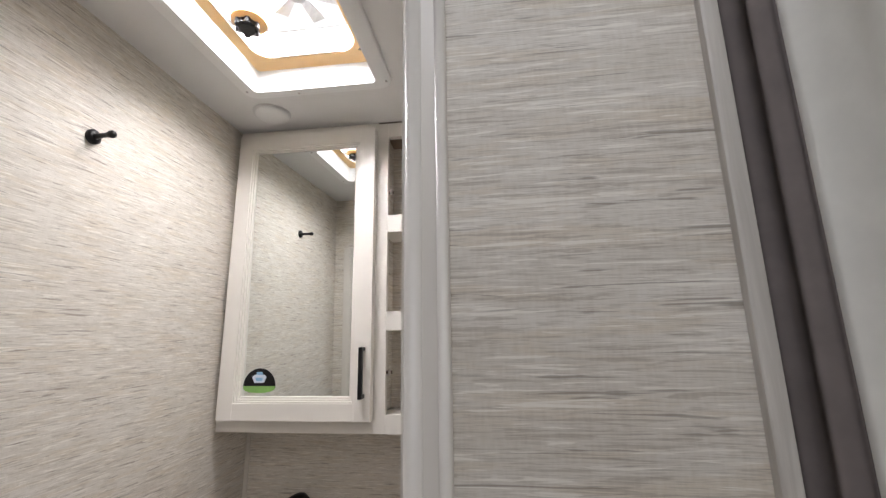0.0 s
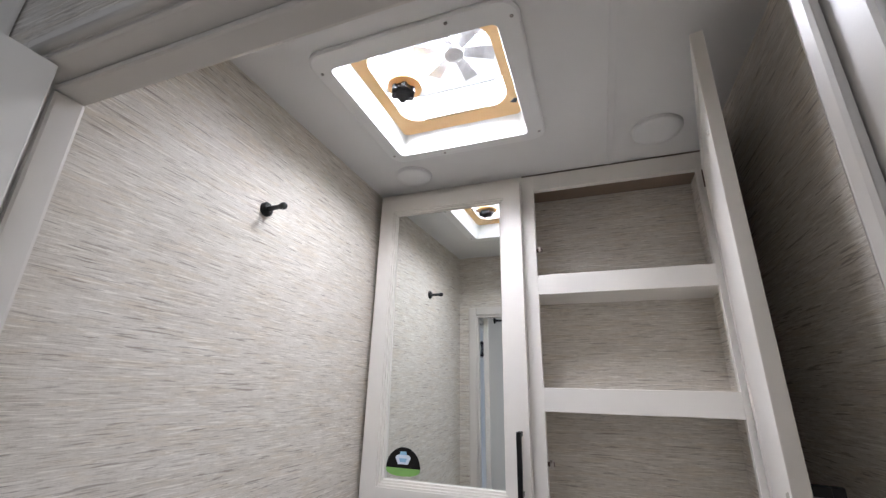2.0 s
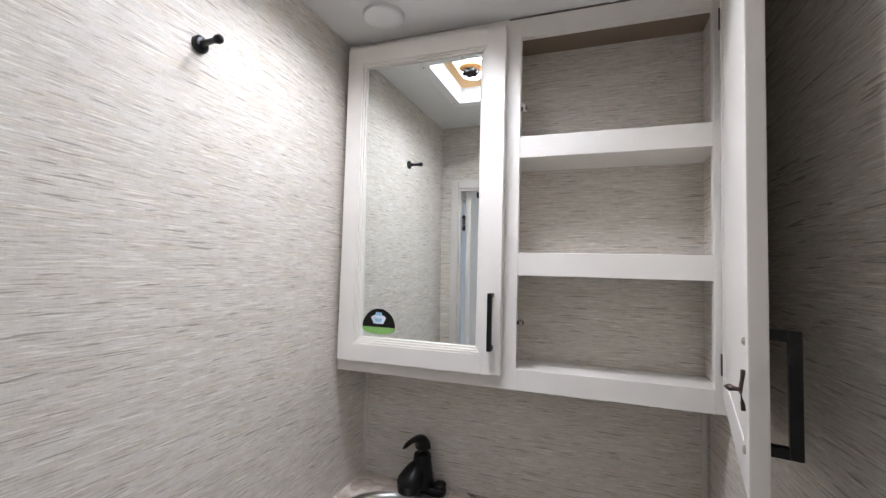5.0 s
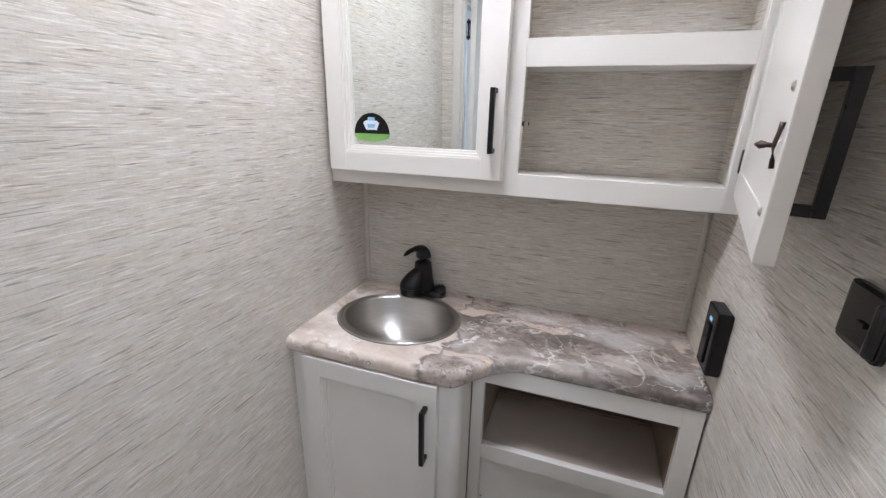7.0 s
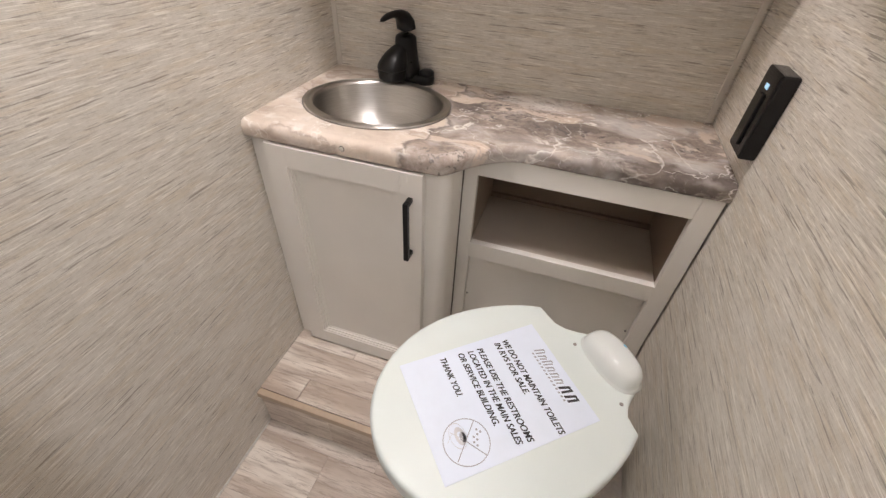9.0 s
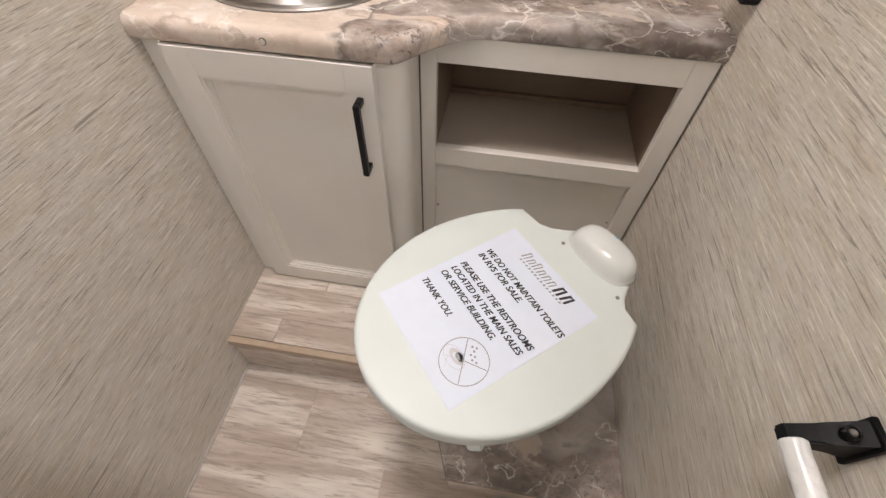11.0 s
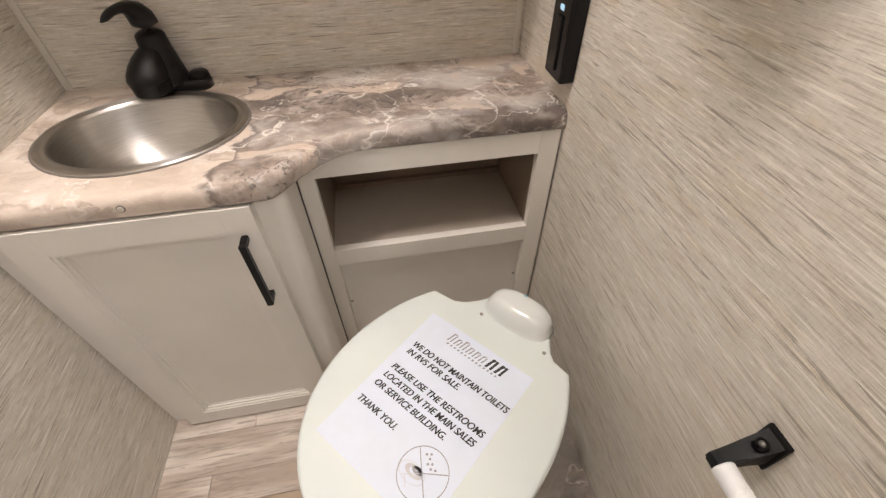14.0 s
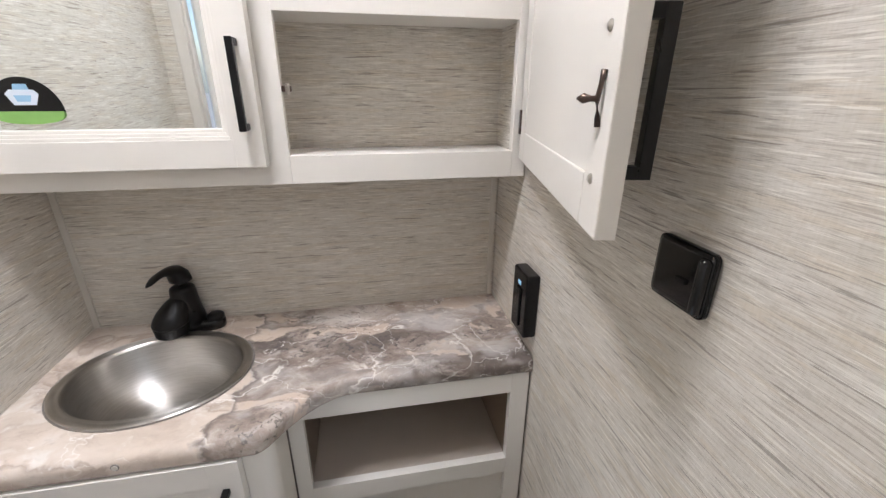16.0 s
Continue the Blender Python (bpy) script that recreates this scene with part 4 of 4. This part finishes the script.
def lid_ring(grow, z):
    """The lid's outline: round in front, two pointed ears behind and a narrower tail under the hinge cover."""
    ring = []
    for k in range(57):
        a = radians(-130.5 + 261 * k / 56)
        rv = 0.232 if math.cos(a) > 0 else 0.265
        ring.append(((0.1935 + grow) * math.sin(a), 0.172 + (rv + grow) * math.cos(a)))
    tail = [(0.116, -0.006), (0.103, -0.018), (0.092, -0.036), (0.080, -0.060), (0.020, -0.078), (-0.045, -0.060), (-0.062, -0.036), (-0.080, -0.016), (-0.100, -0.004)]
    return [loc(u, v, z) for u, v in ring + [(u * (1 + 6 * grow), v - 0.6 * grow) for u, v in tail]]


part("lid", loft([lid_ring(-0.004, 0.540), lid_ring(0.0, 0.544), lid_ring(0.0, 0.5655), lid_ring(-0.0012, 0.5690), lid_ring(-0.0040, 0.5715), lid_ring(-0.0070, 0.5721), lid_ring(-0.012, 0.5723), lid_ring(-0.05, 0.5725)]), CHINA, toilet, "white closed lid", True)
part("seat", loft([lid_ring(-0.008, 0.520), lid_ring(-0.003, 0.523), lid_ring(-0.003, 0.534), lid_ring(-0.008, 0.5375)]), CHINA, toilet, "", True)


def bowl_ring(half_u, v0, v1, z):
    return [loc(half_u * math.cos(a), (v0 + v1) / 2 + (v1 - v0) / 2 * math.sin(a), z) for a in (2 * math.pi * k / 40 for k in range(40))]


part("bowl", loft([bowl_ring(0.165, -0.01, 0.375, 0.5195), bowl_ring(0.168, -0.01, 0.378, 0.505), bowl_ring(0.155, -0.01, 0.360, 0.46), bowl_ring(0.125, -0.01, 0.31, 0.38), bowl_ring(0.108, -0.02, 0.27, 0.30), bowl_ring(0.115, -0.04, 0.28, 0.245), bowl_ring(0.120, -0.045, 0.285, 0.2275)]), CHINA, toilet, "", True)
deck = [(-0.098, 0.012), (-0.094, -0.012), (-0.052, -0.055), (0.0, -0.068), (0.052, -0.055), (0.094, -0.012), (0.098, 0.012)]
part("rear_deck", loft([[loc(u * 0.96, v, 0.42) for u, v in deck], [loc(u, v, 0.515) for u, v in deck], [loc(u, v, 0.532) for u, v in deck], [loc(u * 0.97, v * 0.97, 0.536) for u, v in deck]]), CHINA, toilet, "low deck behind the lid")
gloss = Mat("glazed_plastic", 0.16)
gloss.colour(gloss.ramp(gloss.noise(gloss.coords((9, 9, 9)), 1, 2), [(0.3, (0.70, 0.73, 0.71)), (0.7, (0.725, 0.755, 0.735))]))
dome = []
for g, h in ((1.08, 0.0), (1.02, 0.003), (0.99, 0.010), (0.97, 0.020), (0.92, 0.030), (0.83, 0.039), (0.68, 0.046), (0.48, 0.0505), (0.26, 0.0525), (0.06, 0.053)):
    ring = []
    for t in (2 * math.pi * k / 40 for k in range(40)):
        c_, s_ = math.cos(t), math.sin(t)
        e_ = 2 / 2.6
        ring.append(loc(0.018 + 0.064 * g * math.copysign(abs(c_) ** e_, c_), -0.046 + 0.034 * g * math.copysign(abs(s_) ** e_, s_) - 0.12 * h, 0.5715 + 0.70 * h))
    dome.append(ring)
part("hinge_cover", loft(dome), gloss.mat, toilet, "rounded glossy white hinge cover", True)
part("blue_mark", tube([loc(0.004, -0.068, 0.602), loc(0.014, -0.069, 0.602), loc(0.026, -0.069, 0.601)], [0.004, 0.0075, 0.004], 10, 0.6), BLUE, toilet, "small blue tape mark")
part("pedal", tube([loc(0.115, 0.29, 0.47), loc(0.145, 0.30, 0.485), loc(0.155, 0.295, 0.49)], [0.010, 0.014, 0.006], 12), CHINA, toilet, "white flush lever")
for u in (-0.039, 0.094):
    screw(toilet, *loc(u, -0.008, 0.5722), 0, 0, 1, 0.0035)

# ---- the notice on the lid ----
notice = thing("notice_sheet", "white printed notice sheet lying on the toilet lid", "paper notice")
PO = Vector((0.6650, 1.5230, 0))
PW, PH = 0.216, 0.279
zp = 0.5728


def sheet(u, v, z):
    """A place on the sheet: u across from its left edge, v down from its top, as shares."""
    p = PO + TU * (u * PW) + TV * (v * PH)
    return (p.x, p.y, z)


part("sheet", loft([[sheet(*q, zp) for q in ((0, 0), (1, 0), (1, 1), (0, 1))], [sheet(*q, zp + 0.0006) for q in ((0, 0), (1, 0), (1, 1), (0, 1))]]), SHEET, notice)
PM = Matrix(((TU.x, -TV.x, 0, 0), (TU.y, -TV.y, 0, 0), (0, 0, 1, 0), (0, 0, 0, 1)))


def line(text, u0, u1, v, mat=INK, height=0.0098):
    cu = bpy.data.curves.new("words", "FONT")
    cu.body, cu.size, cu.extrude, cu.shear, cu.offset = text, height * 1.62, 0.0003, 0.25, 0.00010
    ob = bpy.data.objects.new("words", cu)
    scene.collection.objects.link(ob)
    bpy.context.view_layer.update()
    me = bpy.data.meshes.new_from_object(ob.evaluated_get(bpy.context.evaluated_depsgraph_get()))
    bpy.data.objects.remove(ob)
    xs_ = [q.co.x for q in me.vertices]
    fit_ = (u1 - u0) * PW / (max(xs_) - min(xs_))
    me.transform(Matrix.Translation(sheet(u0, v, zp + 0.0012)) @ PM @ Matrix.Diagonal((fit_, 1, 1, 1)) @ Matrix.Translation((-min(xs_), 0, 0)))
    bold = bmesh.new()
    bold.from_mesh(me)
    me.transform(Matrix.Translation(TU * 0.0006 + Vector((0, 0, 0.0001))))
    bold.from_mesh(me)
    bold.to_mesh(me)
    bold.free()
    me.materials.clear()
    me.materials.append(mat)
    t = new("text_line", me)
    t.parent = notice
    return t


line("WE DO NOT MAINTAIN TOILETS", 0.080, 0.985, 0.279)
line("IN RVS FOR SALE.", 0.078, 0.600, 0.339)
line("PLEASE USE THE RESTROOMS", 0.076, 0.950, 0.472)
line("LOCATED IN THE MAIN SALES", 0.074, 0.935, 0.540)
line("OR SERVICE BUILDING.", 0.068, 0.745, 0.610)
line("THANK YOU.", 0.060, 0.430, 0.737)


def slanted(u0, u1, v0, v1, mat, name, lean=0.02):
    q = ((u0 + lean, v0), (u1 + lean, v0), (u1, v1), (u0, v1))
    part(name, loft([[sheet(u, v, zp + 0.0006) for u, v in q], [sheet(u, v, zp + 0.0010) for u, v in q]]), mat, notice)


for k in range(6):
    tall = 0.040 if k in (0, 2) else 0.056
    a = 0.262 + 0.062 * k
    slanted(a, a + 0.012, tall, 0.108, GREYINK, "logo_mark")
    slanted(a + 0.030, a + 0.041, tall + 0.006, 0.108, GREYINK, "logo_mark")
    slanted(a + 0.012, a + 0.030, tall, tall + 0.010, GREYINK, "logo_mark", 0.022)
for a in (0.640, 0.725):
    slanted(a, a + 0.022, 0.038, 0.112, INK, "logo_mark", 0.03)
    slanted(a + 0.044, a + 0.064, 0.038, 0.112, INK, "logo_mark", 0.02)
    slanted(a + 0.022, a + 0.044, 0.040, 0.056, INK, "logo_mark", 0.03)
for k in range(14):
    slanted(0.280 + 0.036 * k, 0.296 + 0.036 * k, 0.120, 0.133, GREYINK, "logo_rule", 0.006)


def ring_mark(cu_, cv, r, w, mat, squash=1.0, n=48):
    c = Vector(sheet(cu_, cv, zp))
    rings = []
    for rr, z in ((r, 0.0006), (r, 0.0010), (r - w, 0.0010), (r - w, 0.0006)):
        rings.append([tuple(c + TU * (rr * math.cos(a)) + TV * (rr * squash * math.sin(a)) + Vector((0, 0, z))) for a in (2 * math.pi * k / n for k in range(n))])
    part("ring_drawing", loft(rings, (False, False)), mat, notice)


ring_mark(0.776, 0.797, 0.0378, 0.0013, GREYINK)
ring_mark(0.715, 0.830, 0.0215, 0.0009, PALEINK, 0.62)
ring_mark(0.722, 0.818, 0.0150, 0.0075, PALEINK, 0.55)
ring_mark(0.738, 0.806, 0.0085, 0.0070, GREYINK, 0.6)


def bar(u0, v0, u1, v1, w, mat):
    a, b = Vector(sheet(u0, v0, zp + 0.0007)), Vector(sheet(u1, v1, zp + 0.0007))
    d = (b - a).normalized()
    s = Vector((-d.y, d.x, 0)) * w / 2
    q = [a - s, b - s, b + s, a + s]
    part("cross_bar", loft([[tuple(p) for p in q], [tuple(p + Vector((0, 0, 0.0004))) for p in q]]), mat, notice)


bar(0.648, 0.706, 0.886, 0.888, 0.0014, GREYINK)
bar(0.776, 0.797, 0.918, 0.722, 0.0013, GREYINK)
bar(0.776, 0.797, 0.672, 0.865, 0.0009, PALEINK)
bar(0.690, 0.860, 0.740, 0.900, 0.0008, PALEINK)
for u, v in ((0.72, 0.715), (0.755, 0.722), (0.79, 0.735), (0.765, 0.748), (0.80, 0.758), (0.83, 0.748), (0.745, 0.700)):
    ring_mark(u, v, 0.0019, 0.0019, GREYINK, 1.0, 10)

# ---- outside the entry doorway and the added hall window ----
setting("ground", block(-40, 40, -40, 40, -0.75, -0.70), GROUND, "pale gravel ground outside", "ground")
hedge = bmesh.new()
rng = random.Random(3)
for k in range(1500):
    p = Vector((-4.2 + rng.uniform(-0.35, 0.35), rng.uniform(-6, 2), rng.uniform(-0.7, 2.6)))
    s = rng.uniform(0.06, 0.14)
    m = Matrix.Translation(p) @ Euler((rng.uniform(0, 6.28), rng.uniform(0, 6.28), rng.uniform(0, 6.28))).to_matrix().to_4x4()
    hedge.faces.new([hedge.verts.new(m @ Vector(q)) for q in ((-s, 0, 0), (0, -s * 0.5, 0.01), (s, 0, 0), (0, s * 0.5, 0.01))])
tagged(part("hedge", hedge, FOLIAGE), "green leafy hedge outside the entry doorway", "hedge", kind="stuff")

# ---- boards ----
BW = 0.098


def board(x0, x1, y0, y1, z0, z1, parent):
    bm = block(x0 + 0.0004, x1 - 0.0004, y0 + 0.0004, y1 - 0.0004, z0, z1)
    bmesh.ops.translate(bm, vec=(-x0, -y0, -z0), verts=bm.verts)
    ob = part("plank", bm, WOOD, parent)
    ob.location = (x0, y0, z0)
    return ob


floor_ob = bpy.data.objects["floor"]
rng = random.Random(11)
for ya, yb, cuts in ((OUT, 1.025, (0.0, 0.30, 0.80, W)), (1.025, 1.185, (0.0, 0.45, W)), (1.185, 1.345, (0.0, 0.22, 0.78, W)), (1.345, 1.392, (0.0, 0.36, W))):
    for a, b in zip(cuts, cuts[1:]):
        board(a, b, ya, yb, -0.006, 0.0, floor_ob)
for k, (ya, yb, cuts) in enumerate(((1.394, 1.461, (0.0, 0.117, 0.56, 0.62)), (1.461, 1.560, (0.0, 0.34, 0.62)), (1.560, 1.62, (0.0, 0.2, 0.62)))):
    for a, b in zip(cuts, cuts[1:]):
        board(a + 0.001, b, ya, yb, 0.155, ZS, step)
for a, b in ((0.001, 0.21), (0.21, 0.62)):
    board(a, b, 1.385, 1.392, 0.0, 0.138, step)
